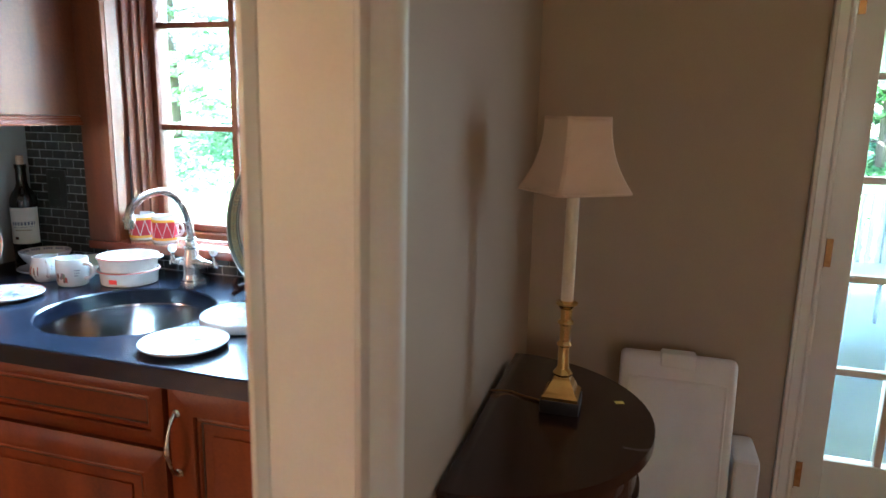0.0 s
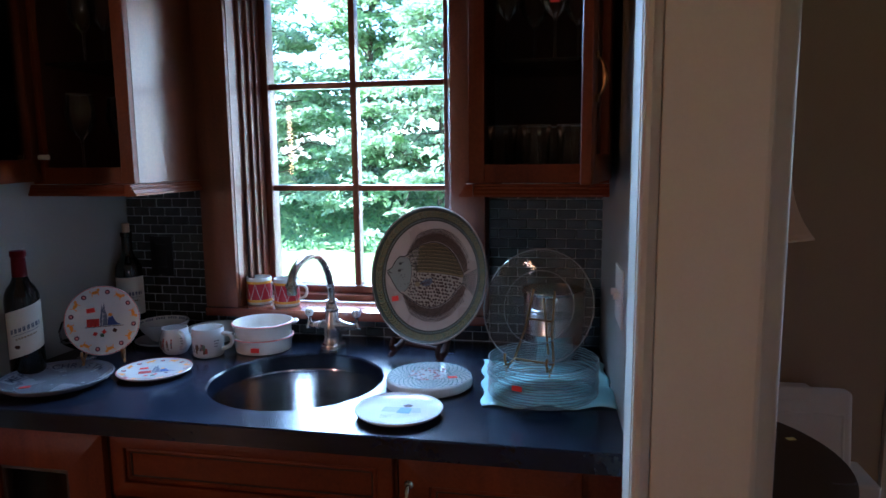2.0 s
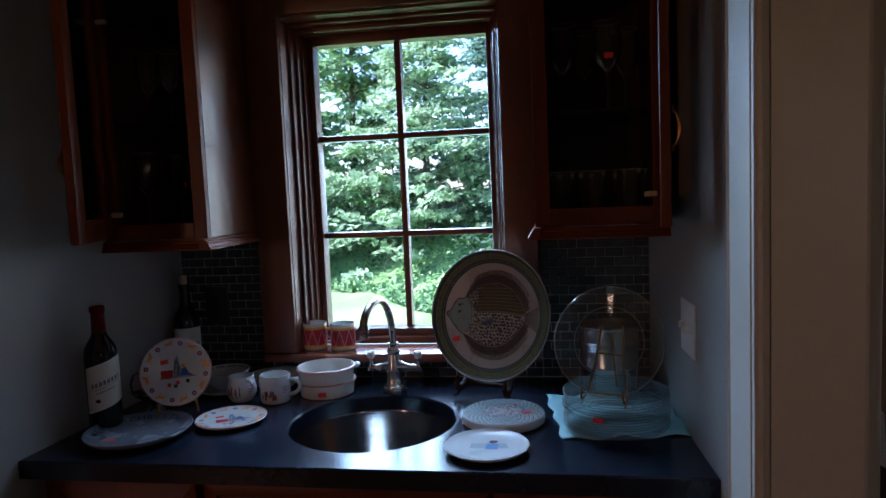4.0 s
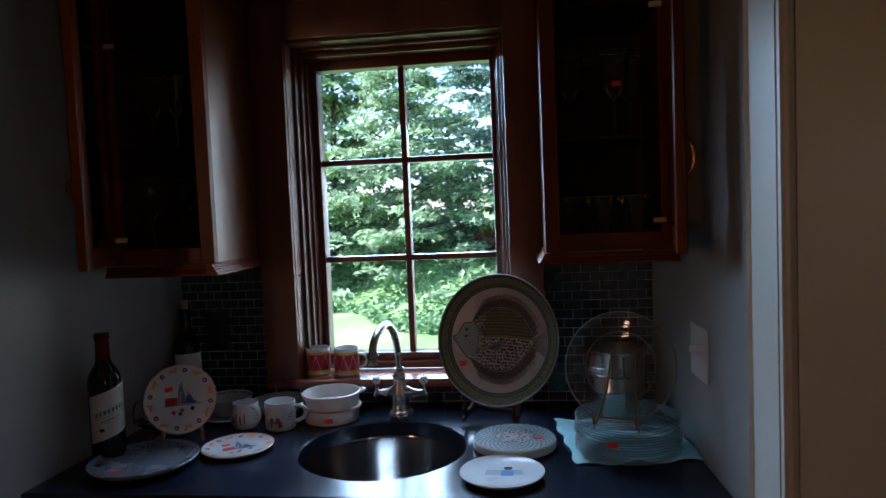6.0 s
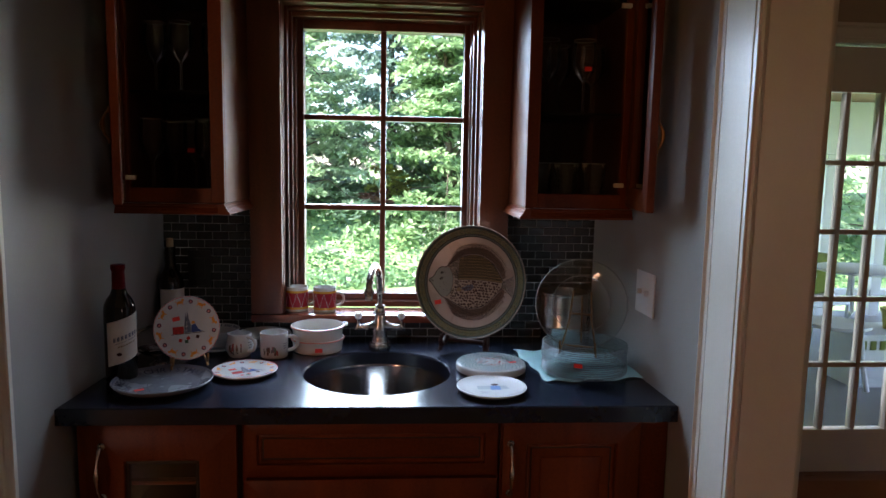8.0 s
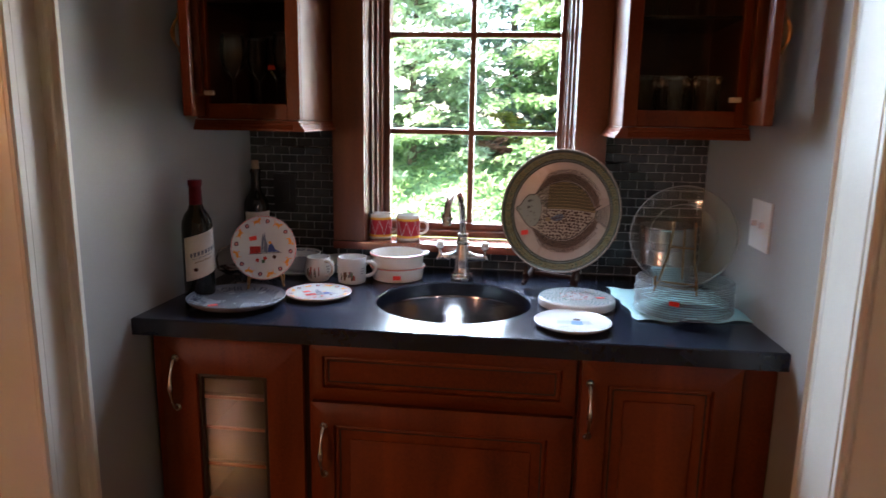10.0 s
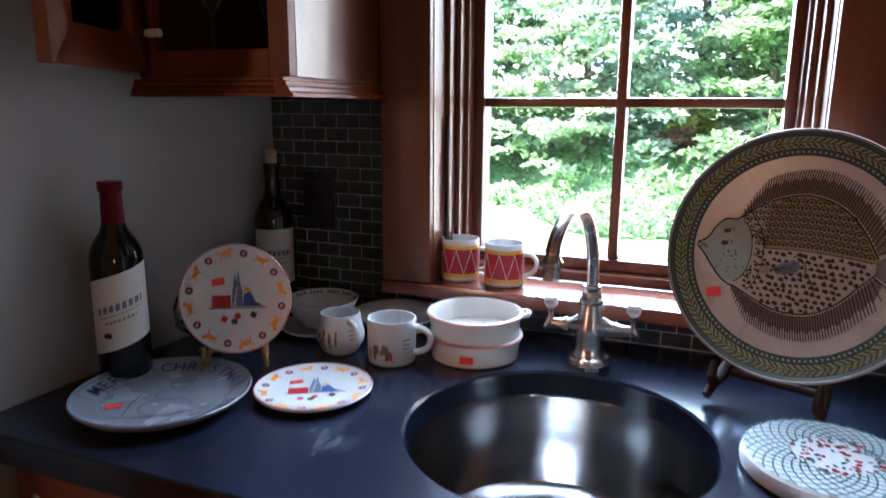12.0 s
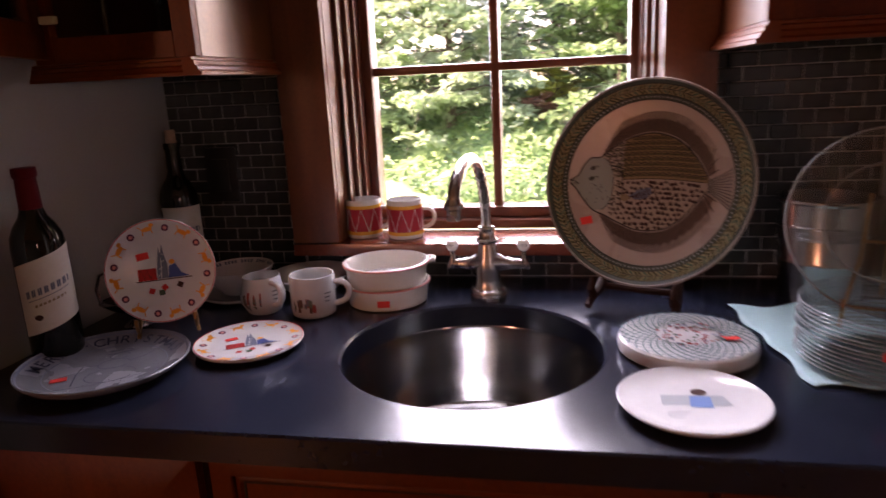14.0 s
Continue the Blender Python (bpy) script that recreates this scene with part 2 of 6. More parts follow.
def leaf_material(name, dark, light, glow=0.25):
    m = material(name, light, 0.42)
    n, l = m.node_tree.nodes, m.node_tree.links
    b = n["Principled BSDF"]
    geo = n.new("ShaderNodeNewGeometry")
    tc = n.new("ShaderNodeTexCoord")
    nz = n.new("ShaderNodeTexNoise")
    nz.inputs["Scale"].default_value, nz.inputs["Detail"].default_value = 0.7, 4.0
    l.new(tc.outputs["Object"], nz.inputs["Vector"])
    mx = n.new("ShaderNodeMath")
    mx.operation = "MULTIPLY_ADD"
    mx.inputs[1].default_value = 0.55
    l.new(geo.outputs["Random Per Island"], mx.inputs[0])
    h = n.new("ShaderNodeMath")
    h.operation = "MULTIPLY"
    h.inputs[1].default_value = 0.5
    l.new(nz.outputs["Fac"], h.inputs[0])
    l.new(h.outputs[0], mx.inputs[2])
    ramp = n.new("ShaderNodeValToRGB")
    ramp.color_ramp.elements[0].position, ramp.color_ramp.elements[1].position = 0.1, 0.8
    ramp.color_ramp.elements[0].color, ramp.color_ramp.elements[1].color = (*dark, 1), (*light, 1)
    l.new(mx.outputs[0], ramp.inputs["Fac"])
    l.new(ramp.outputs["Color"], b.inputs["Base Color"])
    tr = n.new("ShaderNodeBsdfTranslucent")
    l.new(ramp.outputs["Color"], tr.inputs["Color"])
    ms = n.new("ShaderNodeMixShader")
    ms.inputs[0].default_value = glow
    l.new(b.outputs[0], ms.inputs[1])
    l.new(tr.outputs[0], ms.inputs[2])
    l.new(ms.outputs[0], n["Material Output"].inputs["Surface"])
    return m


LEAF = leaf_material("green_leaves", (0.075, 0.165, 0.055), (0.33, 0.50, 0.24), 0.6)
LEAF_PALE = leaf_material("pale_green_leaves", (0.14, 0.24, 0.11), (0.50, 0.64, 0.42), 0.55)
LEAF_BLUE = leaf_material("bluish_needles", (0.06, 0.115, 0.08), (0.24, 0.38, 0.30), 0.5)
IVY = leaf_material("ivy_leaves", (0.030, 0.085, 0.030), (0.13, 0.26, 0.10), 0.3)
LEAF_YELLOW = leaf_material("yellow_green_leaves", (0.14, 0.16, 0.02), (0.30, 0.32, 0.05), 0.3)
LEAF_RED = leaf_material("red_leaves", (0.10, 0.05, 0.03), (0.24, 0.11, 0.06), 0.3)

# ==== mesh helpers ====


def mesh_of(name, bm, mat, smooth=30):
    bmesh.ops.recalc_face_normals(bm, faces=bm.faces)
    me = bpy.data.meshes.new(name)
    bm.to_mesh(me)
    bm.free()
    me.materials.append(mat)
    if smooth:
        me.polygons.foreach_set("use_smooth", [True] * len(me.polygons))
        me.set_sharp_from_angle(angle=radians(smooth))
    return me


def part(name, bm, mat, parent=None, label="", smooth=35, m=None):
    """Links a bmesh as one mesh object under a thing or a part."""
    ob = new(name, mesh_of(name, bm, mat, smooth))
    if parent is not None:
        ob.parent = parent
    if m is not None:
        ob.matrix_basis = m
    if label:
        ob["label"] = label
    return ob


def structure(name, bm, mat, label, category, smooth=30):
    return tagged(part(name, bm, mat, smooth=smooth), label, category, kind="structure")


def thing(name, m, label, category, group="", kind=""):
    ob = new(name)
    ob.empty_display_size = 0.05
    ob.matrix_basis = m
    return tagged(ob, label, category, group, kind)


def add_box(bm, x0, x1, y0, y1, z0, z1, bevel=0.0, seg=2):
    b2 = bmesh.new() if bevel else bm
    r = bmesh.ops.create_cube(b2, size=1.0)
    bmesh.ops.transform(b2, verts=r["verts"], matrix=Matrix.LocRotScale(((x0 + x1) / 2, (y0 + y1) / 2, (z0 + z1) / 2), None, (abs(x1 - x0), abs(y1 - y0), abs(z1 - z0))))
    if bevel:
        bmesh.ops.bevel(b2, geom=b2.edges[:], offset=bevel, segments=seg, profile=0.6, affect="EDGES")
        join_in(bm, b2)
    return bm


def join_in(bm, other):
    me = bpy.data.meshes.new("tmp")
    other.to_mesh(me)
    other.free()
    bm.from_mesh(me)
    bpy.data.meshes.remove(me)


def box(x0, x1, y0, y1, z0, z1, bevel=0.0, seg=2):
    return add_box(bmesh.new(), x0, x1, y0, y1, z0, z1, bevel, seg)


def add_lathe(bm, profile, seg=48, m=None, close=False):
    """Turns (radius, height) points round z."""
    rings = []
    for r, z in profile:
        if r < 1e-6:
            rings.append([bm.verts.new((0, 0, z))])
        else:
            rings.append([bm.verts.new((r * math.cos(2 * math.pi * i / seg), r * math.sin(2 * math.pi * i / seg), z)) for i in range(seg)])
    pairs = list(zip(rings[:-1], rings[1:]))
    if close:
        pairs.append((rings[-1], rings[0]))
    for a, b in pairs:
        for i in range(seg):
            j = (i + 1) % seg
            if len(a) == 1 and len(b) == 1:
                continue
            if len(a) == 1:
                bm.faces.new((a[0], b[i], b[j]))
            elif len(b) == 1:
                bm.faces.new((a[i], a[j], b[0]))
            else:
                bm.faces.new((a[i], a[j], b[j], b[i]))
    if m is not None:
        bmesh.ops.transform(bm, verts=[v for r in rings for v in r], matrix=m)
    return bm


def lathe(profile, seg=48, m=None, close=False):
    return add_lathe(bmesh.new(), profile, seg, m, close)


def add_tube(bm, pts, radius, seg=12, caps=True):
    """A round bar along points; radius is one number or one for each point."""
    pts = [Vector(p) for p in pts]
    radii = radius if isinstance(radius, (list, tuple)) else [radius] * len(pts)
    rings, up = [], None
    for i, p in enumerate(pts):
        d = (pts[min(i + 1, len(pts) - 1)] - pts[max(i - 1, 0)]).normalized()
        if up is None:
            up = d.orthogonal().normalized()
        up = (up - d * up.dot(d)).normalized()
        side = d.cross(up)
        rings.append([bm.verts.new(p + radii[i] * (math.cos(2 * math.pi * k / seg) * up + math.sin(2 * math.pi * k / seg) * side)) for k in range(seg)])
    for a, b in zip(rings[:-1], rings[1:]):
        for k in range(seg):
            bm.faces.new((a[k], a[(k + 1) % seg], b[(k + 1) % seg], b[k]))
    if caps:
        bm.faces.new(rings[0][::-1])
        bm.faces.new(rings[-1])
    return bm


def tube(pts, radius, seg=12):
    return add_tube(bmesh.new(), pts, radius, seg)


def rect_ring(w, h, rail, y0, y1, x=0.0, z=0.0, bevel=0.0):
    """One mitred rectangular frame in x and z."""
    bm = bmesh.new()
    rings = []
    for y in (y0, y1):
        for e in (0.0, rail):
            rings.append([bm.verts.new((x + a, y, z + b)) for a, b in ((e, e), (w - e, e), (w - e, h - e), (e, h - e))])
    o0, i0, o1, i1 = rings
    for a, b in ((o0, i0), (i1, o1), (o1, o0), (i0, i1)):
        for k in range(4):
            bm.faces.new((a[k], a[(k + 1) % 4], b[(k + 1) % 4], b[k]))
    if bevel:
        bmesh.ops.bevel(bm, geom=bm.edges[:], offset=bevel, segments=1, affect="EDGES")
    return bm


def prism(points, z0, z1, bevel=0.0):
    """An upright block over a plan of (x, y) corners."""
    bm = bmesh.new()
    lo = [bm.verts.new((x, y, z0)) for x, y in points]
    hi = [bm.verts.new((x, y, z1)) for x, y in points]
    bm.faces.new(lo[::-1])
    bm.faces.new(hi)
    for i in range(len(points)):
        j = (i + 1) % len(points)
        bm.faces.new((lo[i], lo[j], hi[j], hi[i]))
    if bevel:
        bmesh.ops.bevel(bm, geom=bm.edges[:], offset=bevel, segments=2, profile=0.6, affect="EDGES")
    return bm


def sweep_profile(profile, a, b, out, up=(0, 0, 1)):
    """A moulding from a to b: profile points (distance outwards, height along up)."""
    bm = bmesh.new()
    a, b, out, up = Vector(a), Vector(b), Vector(out), Vector(up)
    ra = [bm.verts.new(a + out * p + up * q) for p, q in profile]
    rb = [bm.verts.new(b + out * p + up * q) for p, q in profile]
    for i in range(len(profile)):
        j = (i + 1) % len(profile)
        bm.faces.new((ra[i], ra[j], rb[j], rb[i]))
    bm.faces.new(ra[::-1])
    bm.faces.new(rb)
    return bm


def flat_shape(points, z=0.0, bm=None):
    bm = bm or bmesh.new()
    bm.faces.new([bm.verts.new((x, y, z)) for x, y in points])
    return bm


def add_stroke(bm, pts, w, z=0.0):
    """A drawn line of width w on a flat surface."""
    pts = [Vector((p[0], p[1], 0)) for p in pts]
    left, right = [], []
    for i, p in enumerate(pts):
        d = (pts[min(i + 1, len(pts) - 1)] - pts[max(i - 1, 0)])
        d = d.normalized() if d.length > 1e-9 else Vector((1, 0, 0))
        s = Vector((-d.y, d.x, 0)) * w / 2
        zz = z(p.x, p.y) if callable(z) else z
        left.append(bm.verts.new((p.x + s.x, p.y + s.y, zz)))
        right.append(bm.verts.new((p.x - s.x, p.y - s.y, zz)))
    for i in range(len(pts) - 1):
        bm.faces.new((left[i], left[i + 1], right[i + 1], right[i]))
    return bm


def add_dot(bm, x, y, rx, ry, z=0.0, n=8, turn=0.0):
    c, s = math.cos(turn), math.sin(turn)
    vs = []
    for k in range(n):
        a, b = rx * math.cos(2 * math.pi * k / n), ry * math.sin(2 * math.pi * k / n)
        px, py = x + a * c - b * s, y + a * s + b * c
        vs.append(bm.verts.new((px, py, z(px, py) if callable(z) else z)))
    bm.faces.new(vs)
    return bm


def lettering(text, size, spacing=1.0, bold=0.0):
    """The outlines of a word as a flat mesh, centred on its base line."""
    cu = bpy.data.curves.new("word", "FONT")
    cu.body, cu.size, cu.align_x = text, size, "CENTER"
    cu.space_character = spacing
    cu.offset = bold
    ob = bpy.data.objects.new("word", cu)
    scene.collection.objects.link(ob)
    dg = bpy.context.evaluated_depsgraph_get()
    dg.update()
    me = bpy.data.meshes.new_from_object(ob.evaluated_get(dg))
    bm = bmesh.new()
    bm.from_mesh(me)
    bpy.data.meshes.remove(me)
    bpy.data.objects.remove(ob)
    bpy.data.curves.remove(cu)
    return bm


# ==== the large structure ====
TOP = 0.91
CEIL = 2.46

bm = add_box(bmesh.new(), -2.6, 4.2, -4.6, -0.80, -0.12, -0.012)
add_box(bm, -0.17, 4.2, -0.80, 0.62, -0.12, -0.012)
structure("floor", bm, FLOOR_WOOD, "warm brown oak floor of the room and the bar niche", "floor")
# runs on behind the rear wall as an unseen overhang, added to block the sun
structure("ceiling", box(-2.7, 4.3, -6.3, 0.75, CEIL, CEIL + 0.15), CEIL_PAINT, "plain off-white painted ceiling with an added rear overhang", "ceiling")

# niche walls, drawing slightly together towards the window
structure("wall_niche_left", prism([(0.025, 0.04), (0.0, -0.60), (0.0, -0.785), (-0.18, -0.785), (-0.18, 0.04)], 0, CEIL), GREY_PAINT, "smooth grey painted side wall of the bar niche", "wall")
structure("wall_niche_right", prism([(1.409, 0.04), (1.438, -0.60), (1.440, -0.73), (1.480, -0.73), (1.480, 0.04)], 0, CEIL), GREY_PAINT, "smooth grey painted side wall with a switch plate", "wall")
# window wall in four blocks round the opening
bm = bmesh.new()
add_box(bm, -0.18, 0.394, 0.05, 0.20, 0, CEIL)
add_box(bm, 1.037, 1.53, 0.05, 0.20, 0, CEIL)
add_box(bm, 0.394, 1.037, 0.05, 0.20, 0, 0.972)
add_box(bm, 0.394, 1.037, 0.05, 0.20, 1.970, CEIL)
structure("wall_window", bm, GREY_PAINT, "grey wall behind the bar with the window opening", "wall")
# partition between niche and lamp alcove
structure("wall_partition", prism([(1.480, -0.880), (1.552, -0.880), (1.561, -0.80), (1.528, 0.56), (1.480, 0.56)], 0, CEIL), TAUPE_PAINT, "taupe painted partition between bar niche and alcove", "wall")
bm = bmesh.new()
add_box(bm, 1.48, 2.385, 0.56, 0.68, 0, CEIL)
add_box(bm, 2.985, 4.3, 0.56, 0.68, 0, CEIL)
add_box(bm, 2.385, 2.985, 0.56, 0.68, 1.995, CEIL)
structure("wall_alcove_back", bm, TAUPE_PAINT, "taupe painted back wall of the alcove with a glazed door", "wall")
structure("wall_east", box(4.2, 4.3, -4.6, 0.56, 0, CEIL), TAUPE_PAINT, "plain taupe side wall of the room", "wall")
structure("wall_west", box(-2.7, -2.6, -4.7, -0.80, 0, CEIL), TAUPE_PAINT, "plain taupe side wall of the room", "wall")
structure("wall_front_left", box(-2.7, -0.06, -0.862, -0.80, 0, CEIL), TAUPE_PAINT, "taupe wall beside the cased opening of the niche", "wall")
# unseen rear wall; its two openings are made up to hold the fill lamps
bm = bmesh.new()
add_box(bm, -2.7, -1.85, -4.7, -4.6, 0, CEIL)
add_box(bm, -1.55, 3.15, -4.7, -4.6, 0, CEIL)
add_box(bm, 3.45, 4.3, -4.7, -4.6, 0, CEIL)
for x0 in (-1.85, 3.15):
    add_box(bm, x0, x0 + 0.3, -4.7, -4.6, 0, 1.15)
    add_box(bm, x0, x0 + 0.3, -4.7, -4.6, 1.95, CEIL)
structure("wall_rear", bm, TAUPE_PAINT, "plain taupe rear wall with two added openings for fill lamps", "wall")
structure("header_niche", box(-0.06, 1.48, -0.92, -0.78, 2.20, CEIL), TAUPE_PAINT, "taupe wall over the cased opening of the niche", "wall")

# cased opening: jamb lining lit by the window, stepped bead and flat casing
JAMB = [(0, 0), (0, 0.002), (0.008, 0.004), (0.010, 0.010), (0.004, 0.014), (0.004, 0.030), (0.008, 0.034), (0.008, 0.040), (0.004, 0.044), (0.004, 0.062), (0.018, 0.068), (0.020, 0.074), (0.020, 0.190), (0.016, 0.192), (0.0, 0.192)]


def jamb(name, x, sign, y_back, depth):
    k = depth / 0.192
    prof = [(p + 0.001, q * k) for p, q in JAMB] + [(-0.030, depth), (-0.030, 0.0)]
    bm = sweep_profile(prof, (x, y_back, 0), (x, y_back, 2.20), (sign, 0, 0), (0, -1, 0))
    return structure(name, bm, TRIM_PAINT, "cream painted moulded door jamb of the cased opening", "trim", smooth=20)


jamb("jamb_right", 1.434, -1, -0.728, 0.174)
structure("jamb_left", box(-0.058, -0.030, -0.866, -0.803, 0, 2.20, 0.001, 1), TRIM_PAINT, "cream painted door jamb of the cased opening", "trim")
bm = prism([(0.006, -0.7855), (0.006, -0.797), (0.003, -0.800), (-0.008, -0.801), (-0.011, -0.804), (-0.017, -0.804), (-0.020, -0.801), (-0.0295, -0.801), (-0.058, -0.801), (-0.058, -0.7855)], 0, 2.20)
structure("trim_niche_left", bm, TRIM_PAINT, "narrow cream painted trim at the end of the niche wall", "trim", smooth=20)
structure("casing_inner_bead", sweep_profile([(0, 0), (0.011, 0.0), (0.015, 0.004), (0.015, 0.010), (0.010, 0.015), (0.006, 0.021), (0.0, 0.023)], (1.4145, -0.9025, 0), (1.4145, -0.9025, 2.25), (0, -1, 0), (1, 0, 0)), TRIM_PAINT, "moulded cream inner bead of the partition casing", "trim", smooth=20)
structure("casing_right", prism([(1.438, -0.906), (1.556, -0.906), (1.556, -0.8805), (1.4645, -0.8805), (1.4645, -0.9025), (1.438, -0.9025)], 0, 2.25), TRIM_PAINT, "flat cream painted casing board of the partition end", "trim")
bm = prism([(1.5562, -0.9055), (1.562, -0.903), (1.566, -0.893), (1.567, -0.886), (1.574, -0.880), (1.586, -0.872), (1.593, -0.866), (1.598, -0.856), (1.598, -0.846), (1.590, -0.838), (1.5615, -0.832), (1.5562, -0.860)], 0, 2.25)
structure("casing_bead", bm, TRIM_PAINT, "moulded cream edge bead of the partition casing", "trim", smooth=35)
bm = prism([(-0.0295, -0.867), (-0.0295, -0.882), (-0.033, -0.887), (-0.039, -0.888), (-0.042, -0.884), (-0.046, -0.883), (-0.046, -0.867)], 0, 2.25)
structure("casing_left_bead", bm, TRIM_PAINT, "moulded cream bead of the casing beside the niche", "trim", smooth=20)
structure("casing_left", box(-0.150, -0.0465, -0.880, -0.8625, 0, 2.25, 0.002), TRIM_PAINT, "flat cream painted casing beside the niche", "trim")
structure("baseboard_left", box(-2.6, -0.151, -0.878, -0.8625, -0.01, 0.16, 0.004), TRIM_PAINT, "cream painted baseboard beside the niche", "baseboard")
structure("casing_head", box(-0.06, 1.47, -0.945, -0.92, 2.15, 2.25, 0.003), TRIM_PAINT, "flat cream painted head casing over the niche", "trim")

# ==== bar window ====
win = tagged(new("window_1"), "cherry wood six-pane window with a deep stained frame", "window", kind="structure")
for name, b in (
    ("casing", box(0.310, 0.407, -0.035, 0.045, 0.998, 2.06, 0.003)),
    ("casing", box(1.021, 1.112, -0.035, 0.045, 0.998, 2.06, 0.003)),
    ("head_casing", box(0.407, 1.021, -0.033, 0.045, 1.958, 2.06, 0.003)),
):
    part(name, b, WIN_WOOD, win)
part("header_board", box(0.310, 1.114, -0.020, 0.045, 2.062, CEIL - 0.002, 0.002), CHERRY, win)
for name, b in (
    ("jamb", box(0.395, 0.4085, -0.020, 0.20, 0.998, 1.957)),
    ("jamb", box(1.0195, 1.036, -0.020, 0.20, 0.998, 1.957)),
    ("head_jamb", box(0.4085, 1.0195, -0.020, 0.20, 1.951, 1.957)),
    ("stop", box(0.4085, 0.4175, 0.034, 0.20, 0.998, 1.9505, 0.003)),
    ("stop", box(1.0105, 1.0195, 0.034, 0.20, 0.998, 1.9505, 0.003)),
    ("head_stop", box(0.4175, 1.0105, 0.034, 0.20, 1.941, 1.9505, 0.003)),
    ("inner_stop", box(0.4175, 0.4275, 0.062, 0.20, 0.998, 1.9405, 0.003)),
    ("inner_stop", box(1.0, 1.0105, 0.062, 0.20, 0.998, 1.9405, 0.003)),
    ("inner_head_stop", box(0.4275, 1.0, 0.062, 0.20, 1.926, 1.9405, 0.003)),
    ("stop_bead", box(0.4275, 0.436, 0.085, 0.20, 0.998, 1.926, 0.002)),
    ("stop_bead", box(0.994, 1.0, 0.085, 0.20, 0.998, 1.926, 0.002)),
):
    part(name, b, WIN_WOOD, win)
sash = part("sash", box(0.436, 0.456, 0.115, 0.165, 1.018, 1.926, 0.003), WIN_WOOD, win)
for name, b in (
    ("sash_stile", box(0.977, 0.994, 0.115, 0.165, 1.018, 1.926, 0.003)),
    ("sash_rail", box(0.456, 0.977, 0.115, 0.165, 1.898, 1.926, 0.003)),
    ("sash_rail", box(0.456, 0.977, 0.110, 0.165, 1.018, 1.040, 0.003)),
    ("muntin", box(0.7035, 0.7225, 0.120, 0.158, 1.040, 1.898, 0.005)),
    ("muntin", box(0.456, 0.977, 0.122, 0.156, 1.318, 1.336, 0.005)),
    ("muntin", box(0.456, 0.977, 0.122, 0.156, 1.612, 1.630, 0.005)),
):
    part(name, b, WIN_WOOD, sash)
for i in range(2):
    for j in range(3):
        x0, x1 = ((0.454, 0.705), (0.721, 0.979))[i]
        z0, z1 = ((1.038, 1.320), (1.334, 1.614), (1.628, 1.900))[j]
        g = part("pane", box(x0, x1, 0.138, 0.141, z0, z1), PANE, sash)
        g.visible_shadow = False
part("lower_frame", box(0.4280, 0.9995, 0.085, 0.20, 0.998, 1.017, 0.003), WIN_WOOD, win)
part("window_sill", box(0.310, 1.112, -0.042, 0.085, 0.972, 0.9975, 0.005), SILL_WOOD, win, "glossy reddish wooden sill board")
bm = tube([(0.416, 0.030, 1.30), (0.416, 0.027, 1.10), (0.416, 0.025, 1.075), (0.420, 0.020, 1.062), (0.425, 0.020, 1.068)], 0.0028, 8)
part("window_stay", bm, BLACK, win, "thin dark metal window hook")

# ==== bar cabinets ====
FACE = -0.578


def frame_panel(w, h, t=0.020, rail=0.055, raised=True):
    """A frame-and-panel front in x and z from 0, its face at y = 0 and its back at y = t."""
    return rect_ring(w, h, rail, 0, t, bevel=0.002)


def inner_bead(w, h, rail, t=0.020):
    e = rail + 0.0005
    return rect_ring(w - 2 * e, h - 2 * e, 0.010, 0.005, t - 0.004, e, e, 0.003)


def glaze_line(w, h, rail, y=0.0085):
    e = rail + 0.0105
    return rect_ring(w - 2 * e, h - 2 * e, 0.003, y, y + 0.006, e, e)


def raised_panel(w, h, rail):
    bm = bmesh.new()
    e = rail + 0.013
    add_box(bm, e, w - e, 0.010, 0.018, e, h - e)
    e2 = e + 0.022
    if w - 2 * e2 > 0.02 and h - 2 * e2 > 0.01:
        add_box(bm, e2, w - e2, 0.005, 0.012, e2, h - e2, 0.004, 2)
    return bm


def pull_handle(parent, x, z0, z1):
    """A bowed nickel pull with a swelling in the middle and two round feet."""
    h = z1 - z0
    pts, rad = [], []
    for i in range(17):
        u = i / 16
        pts.append((x, -0.004 - 0.026 * math.sin(math.pi * u) ** 0.6, z0 + h * u))
        rad.append(0.0032 + 0.0035 * math.exp(-((u - 0.5) / 0.13) ** 2) + 0.002 * math.exp(-((u - 0.04) / 0.05) ** 2) + 0.002 * math.exp(-((u - 0.96) / 0.05) ** 2))
    bm = add_tube(bmesh.new(), pts, rad, 12)
    for z in (z0, z1):
        add_lathe(bm, [(0, -0.004), (0.009, -0.003), (0.0095, 0.0), (0.006, 0.004), (0, 0.005)], 14, Matrix.Translation((x, -0.001, z)) @ Matrix.Rotation(radians(90), 4, "X"))
    return part("handle", bm, NICKEL, parent, "bowed nickel pull handle")


def front(name, parent, x0, x1, z0, z1, rail):
    w, h = x1 - x0, z1 - z0
    door = part(name, frame_panel(w, h, rail=rail), CHERRY if name == "door" else CHERRY_H, parent, m=pose(x0, FACE - 0.020, z0))
    part("bead", inner_bead(w, h, rail), CHERRY, door)
    part("glaze_line", glaze_line(w, h, rail), DARK_GLAZE, door)
    return door, w, h


